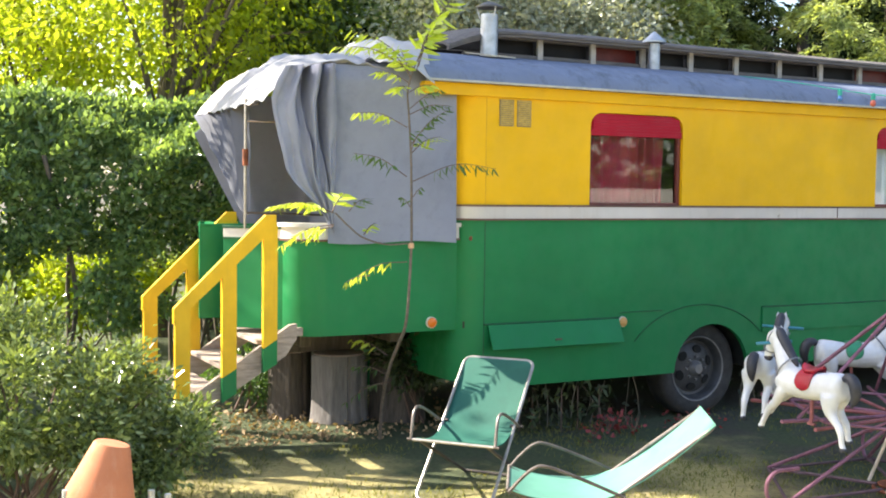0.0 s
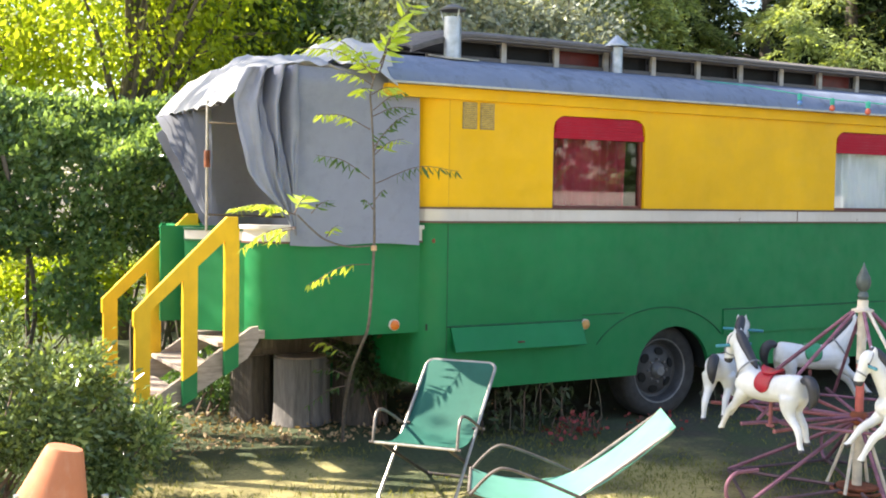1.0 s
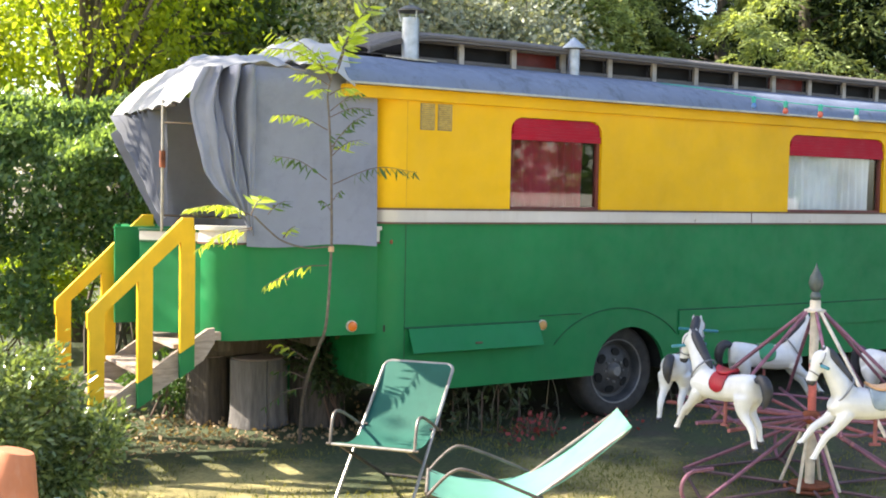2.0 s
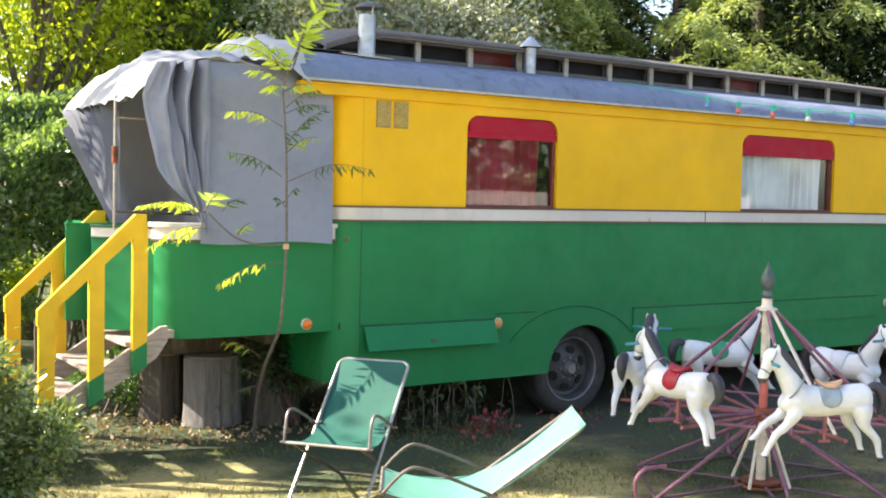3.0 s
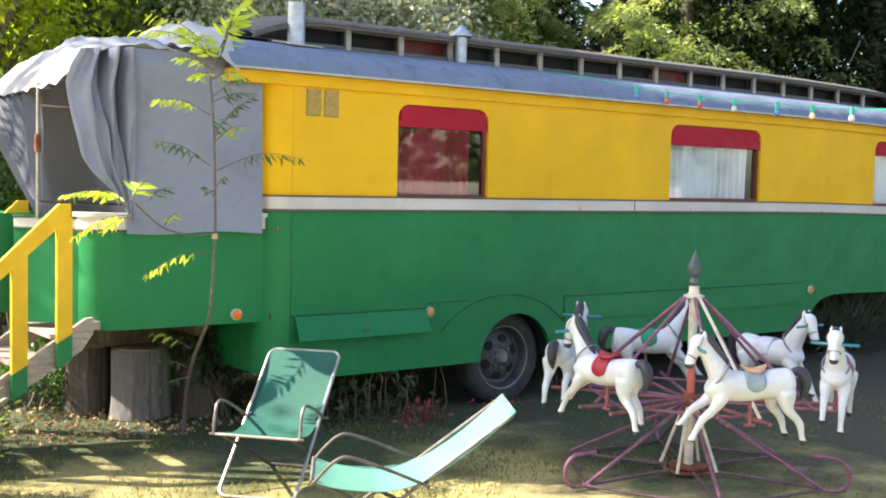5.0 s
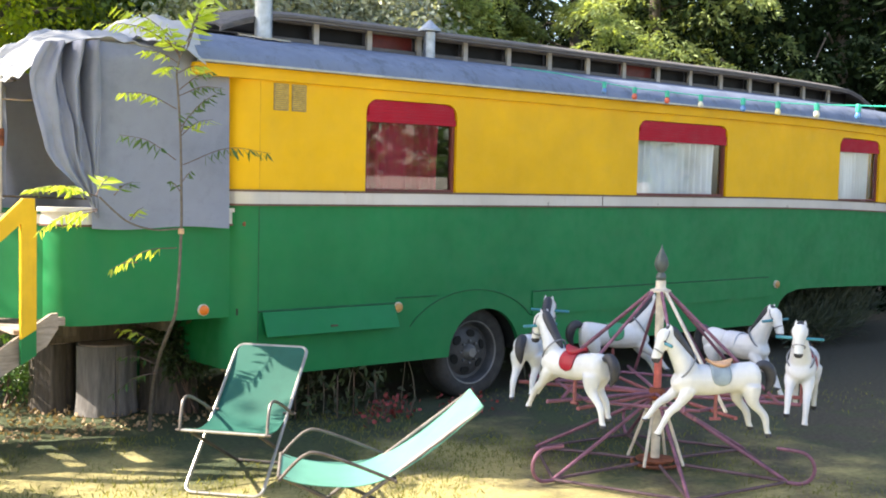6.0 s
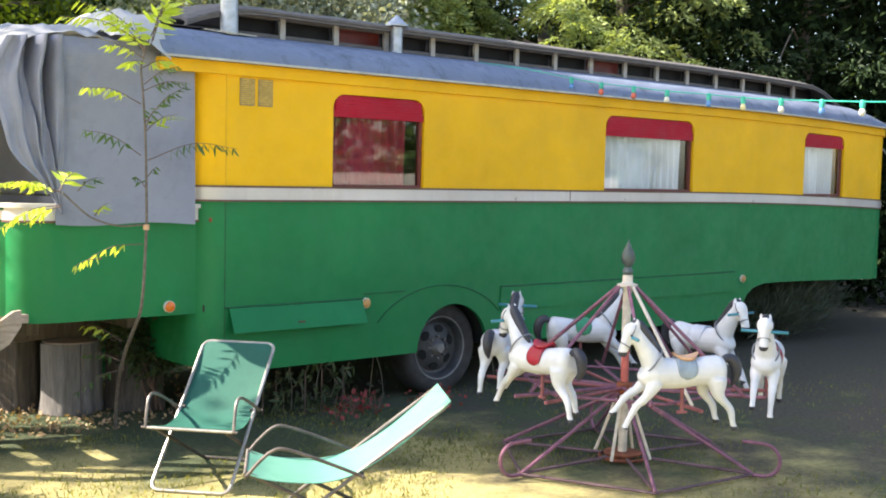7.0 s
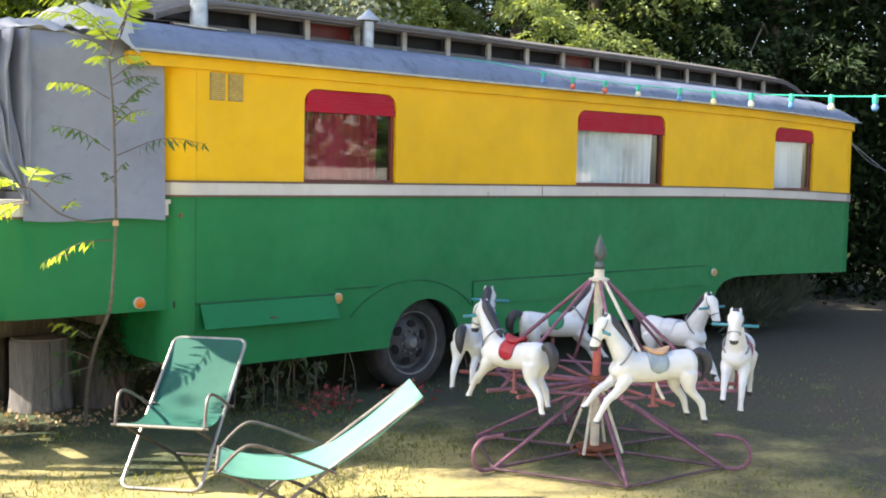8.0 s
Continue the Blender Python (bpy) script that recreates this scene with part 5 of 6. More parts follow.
# ---- plants ----
def frond(tree, start, end, pairs, leaf, droop, mat, rng):
    """A feathered leaf: a thin stalk with pairs of pointed leaflets."""
    a, b = Vector(start), Vector(end)
    d = (b - a)
    ln = d.length
    mid = (a + b) / 2 + Vector((0, 0, 0.10 * ln))
    line = smooth_path([a, mid, b], 8)
    bm = bmesh.new()
    tube(bm, line, [0.004 - 0.0025 * i / (len(line) - 1) for i in range(len(line))], 5)
    blades = []
    for i in range(pairs):
        t = 0.22 + 0.78 * (i + 0.5) / pairs
        k = min(len(line) - 2, int(t * (len(line) - 1)))
        p = line[k].lerp(line[k + 1], t * (len(line) - 1) - k)
        along = (line[k + 1] - line[k]).normalized()
        sidev = along.cross(Vector((rng.normal() * 0.25, rng.normal() * 0.25, 1))).normalized()
        for s in (-1, 1):
            dr = (sidev * s * 0.85 + along * 0.45 + Vector((0, 0, -droop + rng.normal() * 0.15))).normalized()
            L = 1.7 * leaf * (0.65 + 0.5 * math.sin(math.pi * (0.15 + 0.75 * t))) * rng.uniform(0.8, 1.15)
            w = dr.cross(Vector((0.45 + rng.normal() * 0.4, -0.75 + rng.normal() * 0.25, 0.05 + rng.normal() * 0.35))).normalized() * L * 0.115
            n = dr.cross(w).normalized()
            blades.append(Matrix(((dr.x * L, w.x, n.x * L, p.x), (dr.y * L, w.y, n.y * L, p.y), (dr.z * L, w.z, n.z * L, p.z), (0, 0, 0, 1))))
    fr = part("frond", bm, TWIG, tree)
    o = Matrix.Translation(-ORIGIN[tree.name])
    for m in blades:
        lf = new("leaflet", LEAFLETS[mat.name])
        lf.parent = fr
        lf.matrix_basis = o @ m
    return fr


LEAFLETS = {}


def leaflet_mesh(mat):
    """A pointed folded blade, one long along x and two wide."""
    half = [(0.0, 0.0), (0.12, 0.55), (0.30, 0.95), (0.5, 1.0), (0.72, 0.68), (0.9, 0.25), (1.0, 0.0)]
    me = bpy.data.meshes.new("leaflet")
    vs, fs = [], []
    for x, y in half:
        sagz = -0.10 * x * x
        vs += [(x, y, sagz + 0.03 * y), (x, 0, sagz), (x, -y, sagz + 0.03 * y)]
    for i in range(len(half) - 1):
        a = 3 * i
        fs += [(a, a + 3, a + 4, a + 1), (a + 1, a + 4, a + 5, a + 2)]
    me.from_pydata(vs, [], fs)
    me.materials.append(mat)
    LEAFLETS[mat.name] = me


leaflet_mesh(LEAF_SUNLIT)
leaflet_mesh(LEAF_SHADE)


def sapling():
    rng = np.random.default_rng(11)
    tr = thing("sapling", (3.55, 0.45, 0.0), "slender young tree with feathered yellow-green leaves before the awning", "tree")
    bm = bmesh.new()
    stem = smooth_path([(3.55, 0.45, 0.0), (3.50, 0.30, 0.32), (3.44, 0.05, 0.62), (3.40, -0.18, 0.82), (3.39, -0.33, 1.02), (3.41, -0.35, 1.50), (3.41, -0.35, 1.78), (3.40, -0.35, 2.17), (3.38, -0.35, 2.46), (3.37, -0.35, 2.60), (3.41, -0.35, 2.74), (3.46, -0.35, 2.85), (3.53, -0.35, 3.02)], 5)
    tube(bm, stem, [0.014 - 0.010 * (i / (len(stem) - 1)) for i in range(len(stem))], 8)
    part("trunk", bm, BARK_PALE, tr, "thin grey-brown stem", True)
    bm = bmesh.new()
    tube(bm, smooth_path([(3.40, -0.35, 1.55), (3.21, -0.37, 1.545), (3.04, -0.38, 1.59), (2.94, -0.38, 1.66), (2.83, -0.38, 1.76)], 5), 0.006, 6)
    part("branch", bm, BARK_PALE, tr)
    bm = bmesh.new()
    tube(bm, [(3.41, -0.35, 1.515), (3.41, -0.35, 1.55)], 0.021, 8)
    part("tie", bm, SAD_TAN, tr, "pale tie round the stem")
    Y = -0.35
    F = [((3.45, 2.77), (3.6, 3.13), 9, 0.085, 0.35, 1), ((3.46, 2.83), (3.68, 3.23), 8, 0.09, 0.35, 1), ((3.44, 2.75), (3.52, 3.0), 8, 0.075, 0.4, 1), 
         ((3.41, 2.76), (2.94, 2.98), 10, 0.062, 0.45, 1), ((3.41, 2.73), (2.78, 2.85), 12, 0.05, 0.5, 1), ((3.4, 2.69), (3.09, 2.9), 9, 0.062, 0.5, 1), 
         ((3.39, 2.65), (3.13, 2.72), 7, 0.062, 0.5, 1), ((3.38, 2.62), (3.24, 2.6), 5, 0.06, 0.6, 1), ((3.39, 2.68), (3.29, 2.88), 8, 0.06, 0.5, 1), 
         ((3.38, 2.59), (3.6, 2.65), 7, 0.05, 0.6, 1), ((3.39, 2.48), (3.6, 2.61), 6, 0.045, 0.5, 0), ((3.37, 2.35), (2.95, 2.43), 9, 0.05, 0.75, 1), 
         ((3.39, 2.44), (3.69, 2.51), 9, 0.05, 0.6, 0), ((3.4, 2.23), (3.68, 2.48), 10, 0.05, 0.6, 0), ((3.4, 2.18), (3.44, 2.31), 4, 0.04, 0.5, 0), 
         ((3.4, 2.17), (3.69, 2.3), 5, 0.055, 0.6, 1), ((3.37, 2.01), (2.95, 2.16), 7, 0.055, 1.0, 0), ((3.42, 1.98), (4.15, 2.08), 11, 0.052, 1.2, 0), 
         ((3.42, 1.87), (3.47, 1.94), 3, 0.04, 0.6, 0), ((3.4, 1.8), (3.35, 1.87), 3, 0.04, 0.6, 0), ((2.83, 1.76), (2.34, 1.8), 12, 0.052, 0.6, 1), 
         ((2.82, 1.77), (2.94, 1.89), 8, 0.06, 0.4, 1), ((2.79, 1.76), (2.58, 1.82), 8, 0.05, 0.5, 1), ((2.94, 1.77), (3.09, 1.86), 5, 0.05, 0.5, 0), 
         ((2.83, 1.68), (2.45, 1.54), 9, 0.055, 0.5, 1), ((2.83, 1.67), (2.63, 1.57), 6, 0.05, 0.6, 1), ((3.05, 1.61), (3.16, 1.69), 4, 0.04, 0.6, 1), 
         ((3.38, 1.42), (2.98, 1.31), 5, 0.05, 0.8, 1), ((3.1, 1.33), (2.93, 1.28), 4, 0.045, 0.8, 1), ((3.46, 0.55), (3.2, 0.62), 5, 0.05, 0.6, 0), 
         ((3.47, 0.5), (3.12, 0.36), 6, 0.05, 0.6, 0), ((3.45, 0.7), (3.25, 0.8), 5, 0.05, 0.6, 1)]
    # lit picks the sunlit or the shaded leaflet colour for a frond
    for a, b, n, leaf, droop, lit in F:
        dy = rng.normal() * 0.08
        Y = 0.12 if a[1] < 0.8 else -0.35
        frond(tr, (a[0], Y, a[1]), (b[0], Y + dy, b[1]), n, leaf, droop, LEAF_SUNLIT if lit else LEAF_SHADE, rng)


BARK_PALE = plain("grey_brown_bark", (0.14, 0.115, 0.098), 0.85, 0, 0.3, 30)
sapling()


def shell_cloud(rng, n, centre, size, clumps, spread, lift=0.0, hollow=0.45):
    """Leaf places gathered in clumps, most of them near the outside of a lumpy body."""
    d = rng.normal(size=(clumps, 3))
    d /= np.linalg.norm(d, axis=1)[:, None]
    d[:, 2] = np.abs(d[:, 2]) * (1 - lift) + d[:, 2] * lift
    r = hollow + (1 - hollow) * rng.random((clumps, 1)) ** 0.6
    r *= 0.82 + 0.3 * rng.random((clumps, 1))
    c = np.array(centre) + d * r * np.array(size)
    pick = rng.integers(0, clumps, n)
    off = rng.normal(size=(n, 3)) * spread
    return c[pick] + off, (d[pick] * 0.6 + off / (spread * 2)), c


def shrub(name, centre, size, n, leaf, mat, label, category, seed, clumps=160, spread=0.09, stems=14, slim=0.45, upward=0.0):
    rng = np.random.default_rng(seed)
    base = (centre[0], centre[1], 0.0)
    sh = thing(name, base, label, category)
    pos, out, cl = shell_cloud(rng, n, centre, size, clumps, spread, 0.75)
    keep = pos[:, 2] > 0.02
    leaves("foliage", pos[keep], leaf, leaf * slim, mat, sh, out[keep] + np.array([0, 0, upward]), rng)
    for i in range(stems):
        c = cl[rng.integers(0, len(cl))]
        bm = bmesh.new()
        b = (base[0] + rng.normal() * size[0] * 0.12, base[1] + rng.normal() * size[1] * 0.12, 0.0)
        m = (np.array(b) * 0.5 + c * 0.5) + rng.normal(size=3) * 0.04
        tube(bm, smooth_path([b, m, c], 4), [0.012 - 0.001 * k for k in range(9)], 5)
        part("stem", bm, TWIG, sh)
    return sh


shrub("bush", (0.86, -0.62, 0.62), (0.86, 0.50, 0.62), 18000, 0.051, LEAF_BUSH, "small-leaved evergreen bush beside the steps", "bush", 21, 110, 0.058, 26)
shrub("bush", (1.52, -0.60, 0.31), (0.46, 0.42, 0.31), 7500, 0.048, LEAF_BUSH, "low evergreen bush at the foot of the steps", "bush", 22, 46, 0.052, 14)
shrub("bush", (-0.1, 0.5, 0.65), (0.75, 0.6, 0.62), 11000, 0.055, LEAF_BUSH, "glossy evergreen bush on the lawn's edge", "bush", 23, 120, 0.09, 10)
# added behind the hedge so that its gaps show bright spots
for k, (sx, sy) in enumerate(((-2.3, 6.6), (-0.7, 6.2), (0.9, 6.5), (2.4, 6.1))):
    shrub("bush", (sx, sy, 0.75), (0.9, 0.5, 0.75), 5000, 0.09, LEAF_YELLOW, "yellow-green bush added beyond the hedge to brighten its gaps", "bush", 25 + k, 60, 0.13, 8)
shrub("lavender", (12.15, 0.50, 0.38), (0.95, 0.38, 0.46), 9000, 0.15, LEAF_GREY, "grey-green lavender shrub under the caravan's tail", "shrub", 24, 110, 0.06, 20, 0.09, 1.6)
# added shrub, stands in for the darkness under the tail
shrub("lavender", (13.75, 1.30, 0.40), (1.0, 0.45, 0.45), 7000, 0.15, LEAF_GREY, "lavender shrub added behind the caravan's tail to darken the ground", "shrub", 29, 110, 0.06, 14, 0.09, 1.4)


def hedge():
    rng = np.random.default_rng(31)
    h = thing("hedge", (1.5, 4.2, 0.0), "tall dense evergreen hedge behind the steps", "hedge", kind="stuff")
    n = 130000
    x = rng.uniform(-3.5, 5.2, n)
    face = rng.random(n)
    lump = np.array([noise.noise(Vector((a * 1.1, 0.3, 7))) for a in np.linspace(-3.5, 5.2, 200)])
    top = 2.72 + 0.10 * np.interp(x, np.linspace(-3.5, 5.2, 200), lump)
    z = 0.35 + (top - 0.35) * rng.random(n) ** 0.8
    # the shoulder leans back towards the top
    front = 3.55 + 1.0 * np.clip((z - 1.95) / 0.8, 0, 1) ** 1.4
    y = np.where(face < 0.6, front + np.abs(rng.normal(0, 0.13, n)), front + rng.random(n) * 1.3)
    shelf = face > 0.78
    y = np.where(shelf, rng.uniform(3.65, 5.2, n), y)
    z = np.where(shelf, 1.95 + (top - 1.95) * np.clip((y - 3.55) / 1.0, 0, 1) ** 0.71 + 0.05 * rng.normal(size=n), z)
    # clumps and hollows in the face
    g = np.array([noise.noise(Vector((a * 2.3, c * 2.3, b * 2.3))) for a, b, c in zip(x, y, z)])
    g2 = np.array([noise.noise(Vector((a * 0.9, 3.1, c * 1.1))) for a, c in zip(x, z)])
    y = y - 0.30 * g - 0.35 * g2
    z = z + 0.10 * g + 0.16 * g2 * (z > 1.9)
    keep = g > -0.42 + 0.40 * (z < 1.25) + 0.12 * (z < 1.9)
    pos = np.stack([x, y, z], 1)[keep]
    out = np.tile(np.array([0, -0.5, 0.35]), (len(pos), 1))
    leaves("foliage", pos, 0.088, 0.042, LEAF_CLIPPED, h, out, rng)
    for i in range(34):
        bm = bmesh.new()
        xx = -3.2 + 0.25 * i + rng.normal() * 0.08
        yy = 4.2 + rng.normal() * 0.2
        tube(bm, smooth_path([(xx, yy, 0), (xx + rng.normal() * 0.1, yy - 0.1, 0.9), (xx + rng.normal() * 0.25, yy - 0.2, 2.2)], 4), 0.022, 6)
        part("stem", bm, BARK, h)


hedge()


def broadleaf(at, height, crown_z, size, n, leaf, mat, label, seed, forks, trunk_r=0.10, clumps=150, spread=0.28):
    rng = np.random.default_rng(seed)
    tr = thing("tree", (*at, 0.0), label, "tree", "trees behind the hedge")
    centre = (at[0], at[1], crown_z)
    pos, out, cl = shell_cloud(rng, n, centre, size, clumps, spread, 1.0, 0.25)
    leaves("crown", pos, leaf, leaf * 0.55, mat, tr, out * 0.5, rng, 0.35)
    bm = bmesh.new()
    trunk = smooth_path([(at[0], at[1], 0), (at[0] + rng.normal() * 0.08, at[1], height * 0.3), (at[0] + rng.normal() * 0.15, at[1], height * 0.6), (at[0] + rng.normal() * 0.3, at[1], height * 0.95)], 6)
    tube(bm, trunk, [trunk_r * (1 - 0.75 * i / (len(trunk) - 1)) for i in range(len(trunk))], 10)
    part("trunk", bm, BARK, tr, "grey-brown trunk", True)
    for i in range(forks):
        s = trunk[int(len(trunk) * rng.uniform(0.25, 0.8))]
        e = cl[rng.integers(0, len(cl))]
        if e[2] < s.z:
            e = np.array([e[0], e[1], s.z + 0.6])
        bm = bmesh.new()
        m = np.array(s) * 0.45 + e * 0.55 + np.array([0, 0, 0.15])
        line = smooth_path([s, m, e], 6)
        tube(bm, line, [trunk_r * 0.42 * (1 - 0.85 * k / (len(line) - 1)) for k in range(len(line))], 7)
        part("limb", bm, BARK, tr, "", True)
    return tr


broadleaf((3.42, 6.9), 7.5, 5.2, (2.3, 1.5, 2.4), 9500, 0.10, LEAF_YELLOW, "tall tree with yellowing backlit leaves behind the hedge", 41, 20, 0.13, 95, 0.24)
broadleaf((4.15, 7.5), 7.8, 5.2, (1.9, 1.5, 2.3), 7000, 0.10, LEAF_YELLOW, "leaning tree with yellow-green autumn leaves", 42, 18, 0.13, 80, 0.24)
broadleaf((2.0, 8.6), 6.0, 3.7, (1.7, 1.4, 1.6), 8500, 0.11, LEAF_YELLOW, "bushy tree with bright yellow autumn leaves", 43, 12, 0.09, 80, 0.25)
broadleaf((4.9, 10.4), 8.0, 4.6, (2.2, 1.5, 2.4), 9000, 0.12, LEAF_YELLOW, "sunlit yellow-green tree in the distance", 48, 12, 0.12, 90, 0.28)
broadleaf((1.0, 11.5), 6.5, 3.6, (2.2, 1.5, 2.0), 8000, 0.13, LEAF_MID, "blue-green tree in the distance", 49, 10, 0.10, 80, 0.3)
# next three are added out of view, only to throw shade and dapples
broadleaf((-1.6, 4.0), 6.3, 5.0, (1.35, 1.2, 1.05), 1000, 0.10, LEAF_HEDGE, "unseen light-crowned tree added in the hedge to dapple the steps", 50, 10, 0.09, 60, 0.22)
broadleaf((-0.98, 4.42), 10.6, 9.4, (1.6, 1.35, 0.95), 13000, 0.14, LEAF_HEDGE, "unseen tall tree added in the hedge, dense high crown to shade the lawn", 51, 12, 0.10, 80, 0.3)
broadleaf((0.39, 4.94), 10.8, 9.5, (1.8, 1.4, 1.0), 15000, 0.14, LEAF_HEDGE, "unseen tall tree added in the hedge, spreading crown to shade the lawn", 52, 12, 0.10, 80, 0.3)
broadleaf((5.6, 8.8), 8.0, 5.0, (1.7, 1.4, 2.6), 16000, 0.12, LEAF_MID, "mid-green tree behind the hedge", 44, 12, 0.11)
broadleaf((7.1, 5.4), 5.2, 4.05, (1.35, 0.9, 0.95), 15000, 0.085, LEAF_OLIVE, "silvery olive tree behind the caravan", 45, 14, 0.09, 110, 0.2)
broadleaf((8.9, 5.6), 5.0, 3.95, (1.2, 0.9, 0.85), 12000, 0.085, LEAF_OLIVE, "grey-green olive tree behind the caravan", 46, 14, 0.09, 100, 0.2)


def conifer(at, height, reach, label, seed, low=0.6, density=1.0, spray=LEAF_CONIFER):
    """A drooping conifer: whorled boughs carrying flat sprays of short blades."""
    rng = np.random.default_rng(seed)
    tr = thing("conifer", (*at, 0.0), label, "tree", "conifers behind the caravan")
    bm = bmesh.new()
    tube(bm, [(at[0], at[1], 0), (at[0], at[1], height * 0.5), (at[0], at[1], height)], [0.16, 0.10, 0.02], 10)
    part("trunk", bm, BARK, tr, "", True)
    P, D = [], []
    boughs = int(70 * density)
    for i in range(boughs):
        z0 = low + (height - low) * (i / boughs) ** 1.05
        a = rng.uniform(0, 2 * math.pi)
        L = reach * (1 - 0.72 * (z0 - low) / (height - low)) * rng.uniform(0.6, 1.2)
        dirv = np.array([math.cos(a), math.sin(a), 0])
        sidev = np.array([-dirv[1], dirv[0], 0])
        m = int(860 * density * (0.4 + L / reach))
        tufts = 9
        tc, wc = 0.25 + 0.75 * rng.random(tufts) ** 0.6, rng.normal(size=tufts) * 0.22 * L
        pick = rng.integers(0, tufts, m)
        rise = 0.18 * L
        # each tuft is a flat feathery fan of blades round its twig
        fa = rng.normal(size=m) * 0.9 + 0.8 * np.sign(wc[pick]) * rng.random(m)
        fr = 0.30 * rng.random(m) ** 0.7 * (0.7 + 0.6 * ((pick * 7) % 5) / 4)
        t, wv = tc[pick], wc[pick] * (1.05 - 0.6 * tc[pick])
        zz = z0 + rise * np.sin(t * 2.2) - 0.42 * L * t ** 2.2 - 0.30 * np.abs(wv)
        spoke = dirv * np.cos(fa)[:, None] + sidev * np.sin(fa)[:, None]
        p = np.array([at[0], at[1], 0]) + dirv * (L * t)[:, None] + sidev * wv[:, None] + spoke * fr[:, None]
        p[:, 2] = zz - 0.5 * fr ** 2 / 0.2 - 0.15 * fr + rng.normal(size=m) * 0.025
        P.append(p)
        D.append(spoke * 1.3 + np.array([0, 0, -0.35]))
        if i % 3 == 0:
            q = [(at[0], at[1], z0), tuple(np.array([at[0], at[1], z0 + rise * 0.9]) + dirv * L * 0.45), tuple(np.array([at[0], at[1], z0 + rise * 0.5 - 0.2 * L]) + dirv * L * 0.85)]
            limb = bmesh.new()
            tube(limb, q, [0.03, 0.018, 0.006], 5)
            part("bough", limb, BARK, tr)
    leaves("crown", np.concatenate(P), 0.115, 0.030, spray, tr, np.concatenate(D), rng, 0.2)
    return tr


# conifers past x 15 take a shaded copy, darkness put into the colour
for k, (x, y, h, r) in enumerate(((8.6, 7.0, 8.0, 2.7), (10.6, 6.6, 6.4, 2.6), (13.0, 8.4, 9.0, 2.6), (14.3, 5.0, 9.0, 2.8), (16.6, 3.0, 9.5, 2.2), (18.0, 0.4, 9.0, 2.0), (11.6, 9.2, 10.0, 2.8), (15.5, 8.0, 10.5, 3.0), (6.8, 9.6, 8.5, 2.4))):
    conifer((x, y), h, r, "tall dark green conifer with drooping boughs", 60 + k, 3.4 if x > 15 and y < 4 else 0.5, 0.4 if x > 15 and y < 4 else 1.25, LEAF_CONIFER_SHADED if x > 15 else LEAF_CONIFER)


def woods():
    """Wood all round the garden's back; deep shade is put into its leaf colour."""
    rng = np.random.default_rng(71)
    w = thing("woods", (8, 13, 0.0), "dense woodland behind the garden, coloured dark for deep shade", "woods", kind="stuff")
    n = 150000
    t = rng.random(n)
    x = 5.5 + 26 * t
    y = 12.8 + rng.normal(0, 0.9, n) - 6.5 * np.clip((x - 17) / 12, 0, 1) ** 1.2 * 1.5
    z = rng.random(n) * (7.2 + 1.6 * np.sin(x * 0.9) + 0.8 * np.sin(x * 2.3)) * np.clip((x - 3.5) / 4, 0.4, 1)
    leaves("foliage", np.stack([x, y, z], 1), 0.20, 0.10, LEAF_WOODS_SHADED, w, None, rng)
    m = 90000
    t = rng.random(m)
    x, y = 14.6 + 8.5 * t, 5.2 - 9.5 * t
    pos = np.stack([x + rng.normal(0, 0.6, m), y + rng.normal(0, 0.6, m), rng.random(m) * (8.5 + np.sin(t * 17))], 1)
    leaves("thicket", pos, 0.15, 0.075, LEAF_WOODS_SHADED, w, None, rng)


woods()


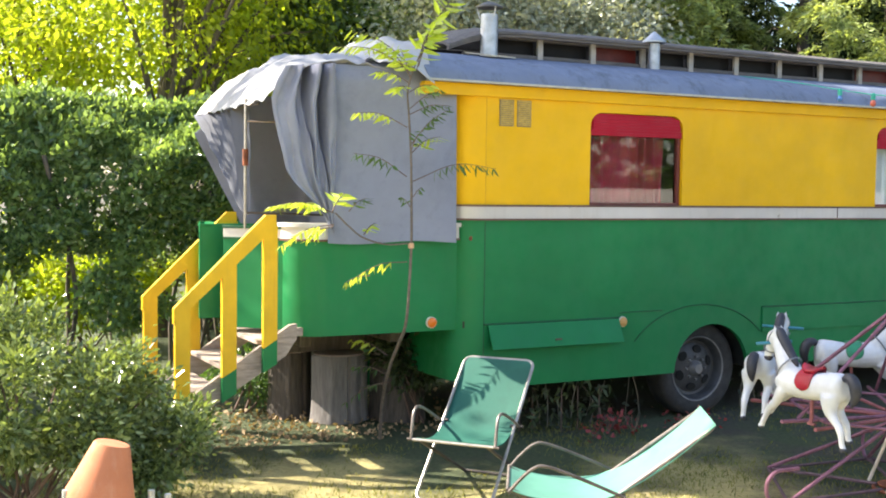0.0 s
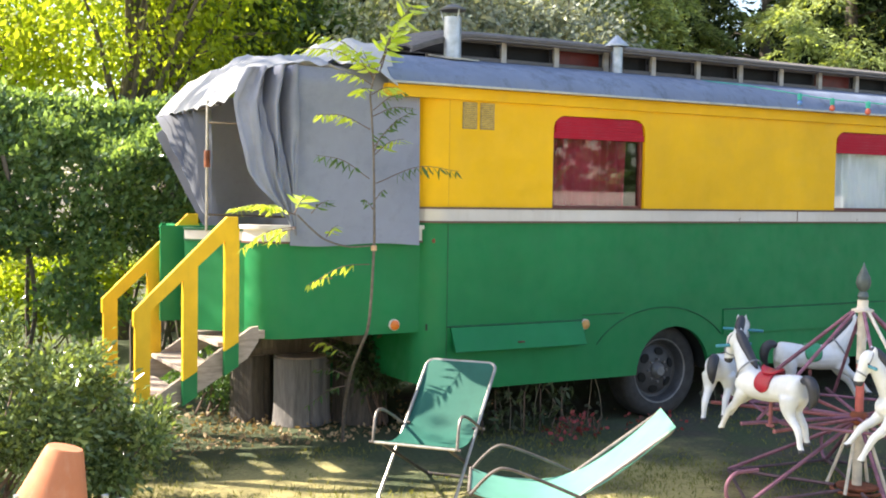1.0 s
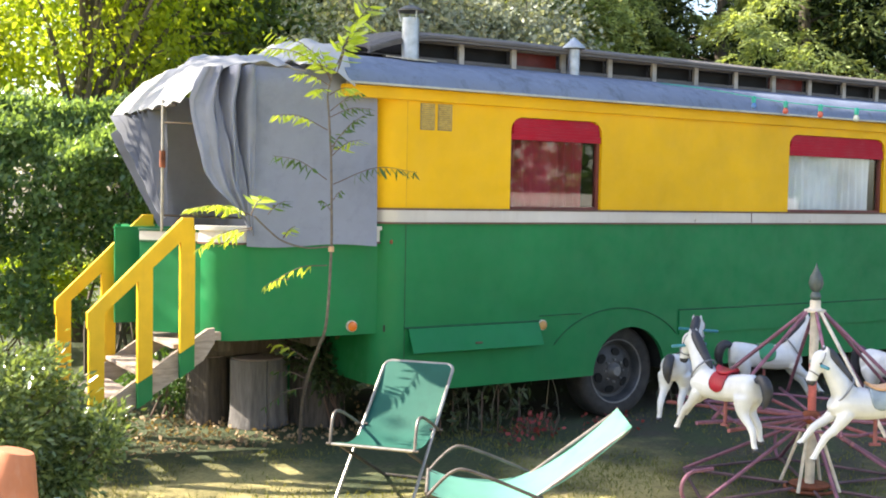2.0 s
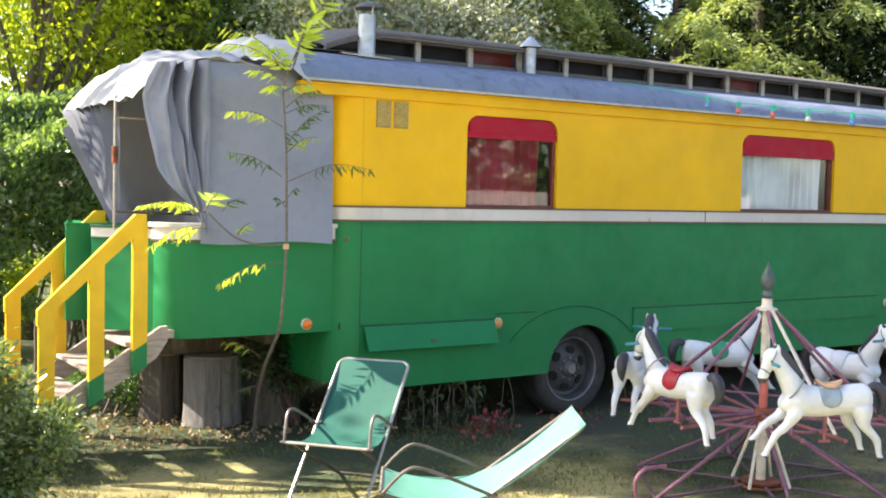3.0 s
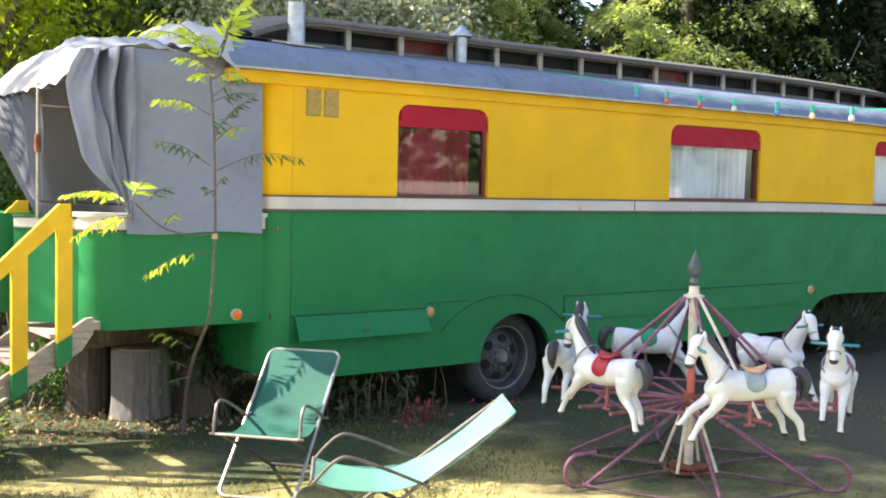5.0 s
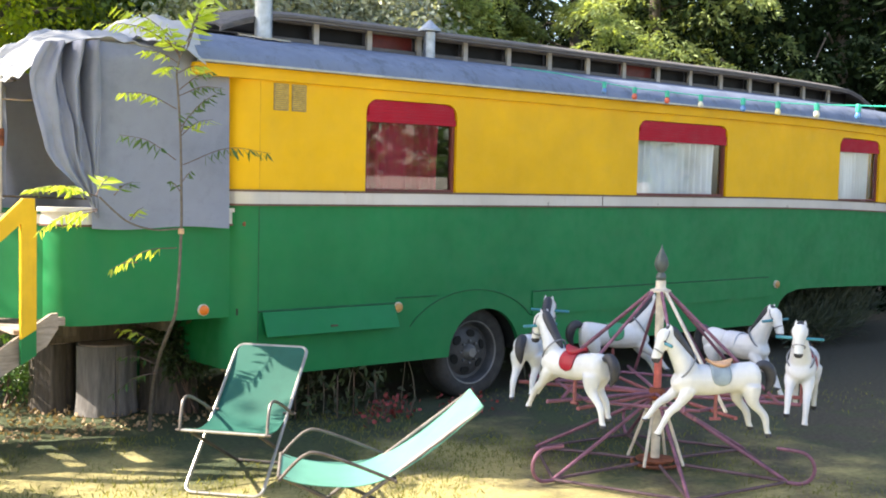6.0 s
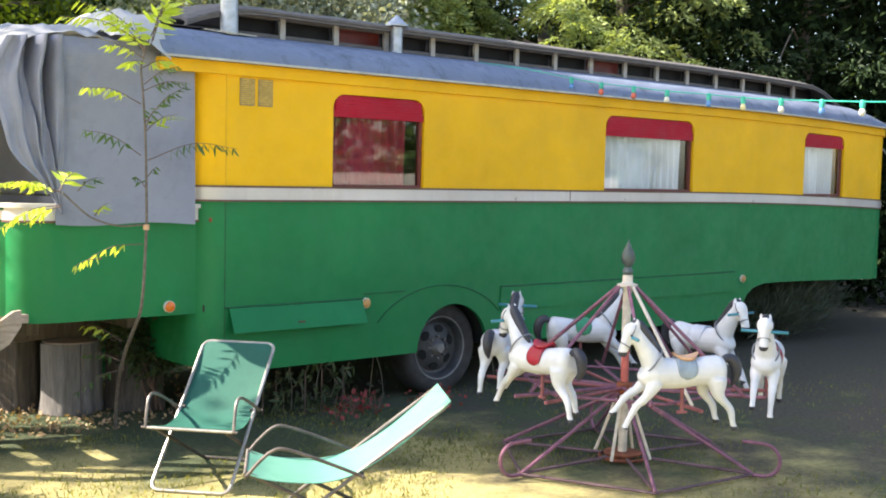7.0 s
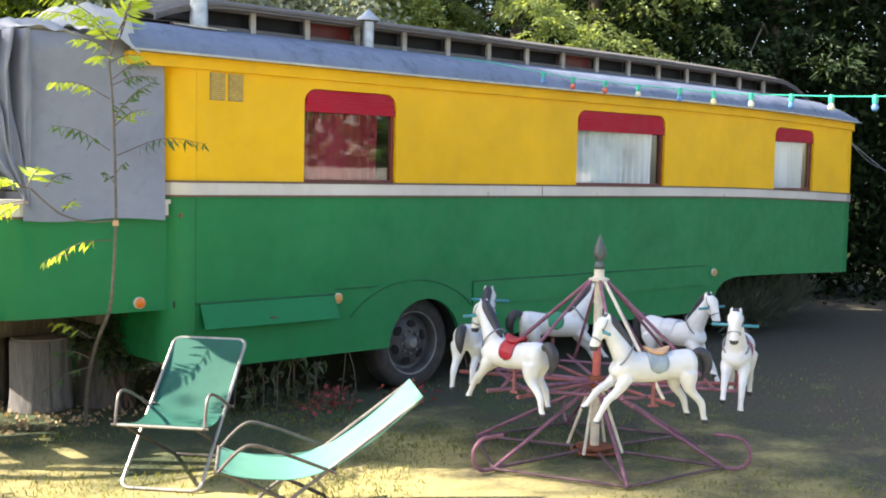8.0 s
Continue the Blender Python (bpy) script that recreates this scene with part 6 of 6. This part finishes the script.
def undergrowth():
    rng = np.random.default_rng(81)
    # dry stems and low plants along the skirt of the caravan
    for i in range(20):
        x = rng.uniform(4.5, 6.0) if i < 13 else rng.uniform(6.9, 10.4)
        y = rng.uniform(0.12, 0.5)
        pl = thing("dry_stalk", (x, y, 0.0), "pale dry plant stalk under the caravan", "plant", "dry stalks under the caravan")
        bm = bmesh.new()
        h = rng.uniform(0.28, 0.5)
        tube(bm, smooth_path([(x, y, 0), (x + rng.normal() * 0.03, y, h * 0.5), (x + rng.normal() * 0.08, y, h)], 4), 0.0045, 5)
        part("stalk", bm, STEM_DRY, pl)
        m = 14
        pos = np.stack([x + rng.normal(0, 0.05, m), y + rng.normal(0, 0.05, m), h * rng.random(m)], 1)
        leaves("leaves", pos, 0.06, 0.025, LEAF_GREY, pl, None, rng, 0.4)
    for i in range(8):
        x, y = rng.uniform(4.95, 6.1), rng.uniform(-0.45, 0.05)
        pl = thing("red_plant", (x, y, 0.0), "low plant with red autumn leaves beside the wheel", "plant", "red plants by the wheel")
        m = 14
        pos = np.stack([x + rng.normal(0, 0.075, m), y + rng.normal(0, 0.06, m), 0.02 + 0.15 * rng.random(m) ** 1.3], 1)
        leaves("leaves", pos, 0.05, 0.034, LEAF_RED, pl, None, rng)
        bm = bmesh.new()
        for k in range(4):
            tube(bm, [(x, y, 0), (x + rng.normal() * 0.05, y + rng.normal() * 0.04, 0.15)], 0.003, 4)
        part("stem", bm, TWIG, pl)
    for i in range(7):
        x, y = 4.35 + 0.16 * i + rng.normal() * 0.03, 0.15 + rng.normal() * 0.08
        pl = thing("fern_plant", (x, y, 0.0), "dark leafy weed under the caravan's skirt", "plant", "weeds under the caravan")
        m = 34
        pos = np.stack([x + rng.normal(0, 0.10, m), y + rng.normal(0, 0.07, m), 0.05 + 0.38 * rng.random(m)], 1)
        leaves("leaves", pos, 0.09, 0.026, LEAF_UNDER, pl, None, rng, 0.7)
        bm = bmesh.new()
        tube(bm, [(x, y, 0), (x, y, 0.35)], 0.006, 5)
        part("stem", bm, TWIG, pl)
    # green growth between stumps and skirt
    shrub("weed", (4.05, 0.9, 0.55), (0.30, 0.25, 0.35), 1600, 0.07, LEAF_UNDER, "leafy weed growing beside the stumps", "plant", 82, 40, 0.07, 6)
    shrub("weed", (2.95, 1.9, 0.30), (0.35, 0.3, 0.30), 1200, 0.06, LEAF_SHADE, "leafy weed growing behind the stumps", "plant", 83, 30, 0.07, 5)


undergrowth()


def litter():
    rng = np.random.default_rng(91)
    n = 1500
    x = rng.normal(2.9, 1.0, n)
    y = 0.45 + np.abs(rng.normal(0.9, 0.8, n))
    pos = np.stack([x, y, np.full(n, 0.012) + 0.01 * rng.random(n)], 1)
    ob = leaves("leaf_litter", pos, 0.045, 0.028, LEAF_DRY, None, np.tile(np.array([0, 0, 0.05]), (n, 1)), rng)
    tagged(ob, "dry fallen leaves scattered on the ground", "leaf litter", kind="stuff")


litter()


def grass():
    rng = np.random.default_rng(92)
    n = 95000
    x = rng.uniform(0.2, 11.0, n)
    y = rng.uniform(-4.6, 0.3, n)
    g = np.array([noise.noise(Vector((a * 0.9, b * 0.9, 4))) + 0.5 * noise.noise(Vector((a * 3, b * 3, 9))) for a, b in zip(x, y)])
    keep = (g + 0.35) * (1 - 0.9 * np.clip((x - 4.8) / 3.2, 0, 1)) > rng.random(n) * 0.9
    x, y = x[keep], y[keep]
    z = np.array([ground_height(a, b) for a, b in zip(x, y)])
    pos = np.stack([x, y, z - 0.003], 1)
    ob = leaves("grass", pos, 0.038, 0.007, GRASS, None, np.tile(np.array([0, 0, 0.9]), (len(pos), 1)), rng)
    tagged(ob, "short patchy lawn grass", "grass", kind="stuff")


grass()


# ---- behind the camera: garden wall and trees that the windows mirror ----
def behind():
    bm = bmesh.new()
    box(bm, (-6, -15.3, 0), (26, -15.0, 2.0), 0.02)
    w = part("wall_garden", bm, PLASTER)
    tagged(w, "pale plastered garden wall", "wall", kind="structure")
    rng = np.random.default_rng(95)
    t = thing("far_trees", (10, -18, 0.0), "trees beyond the garden wall", "trees", kind="stuff")
    n = 9000
    x = rng.uniform(-8, 30, n)
    pos = np.stack([x, -17.5 + rng.normal(0, 0.8, n), rng.random(n) * (4.2 + 0.9 * np.sin(x * 0.8) + 0.5 * np.sin(x * 2.1))], 1)
    leaves("foliage", pos, 0.42, 0.26, LEAF_HEDGE, t, None, rng)


behind()


# ---- cables at the caravan's tail ----
for a, b, dip in (((13.8, 0.3, 2.62), (18.0, 1.6, 2.05), 0.25), ((13.7, 0.1, 2.45), (18.0, 1.0, 1.75), 0.2)):
    cb = thing("cable", a, "thin grey cable running from the caravan into the trees", "cable", "cables at the tail")
    bm = bmesh.new()
    va, vb = Vector(a), Vector(b)
    tube(bm, smooth_path([va, (va + vb) / 2 - Vector((0, 0, dip * 0.5)), vb], 8), 0.008, 5)
    part("wire", bm, ZINC, cb)
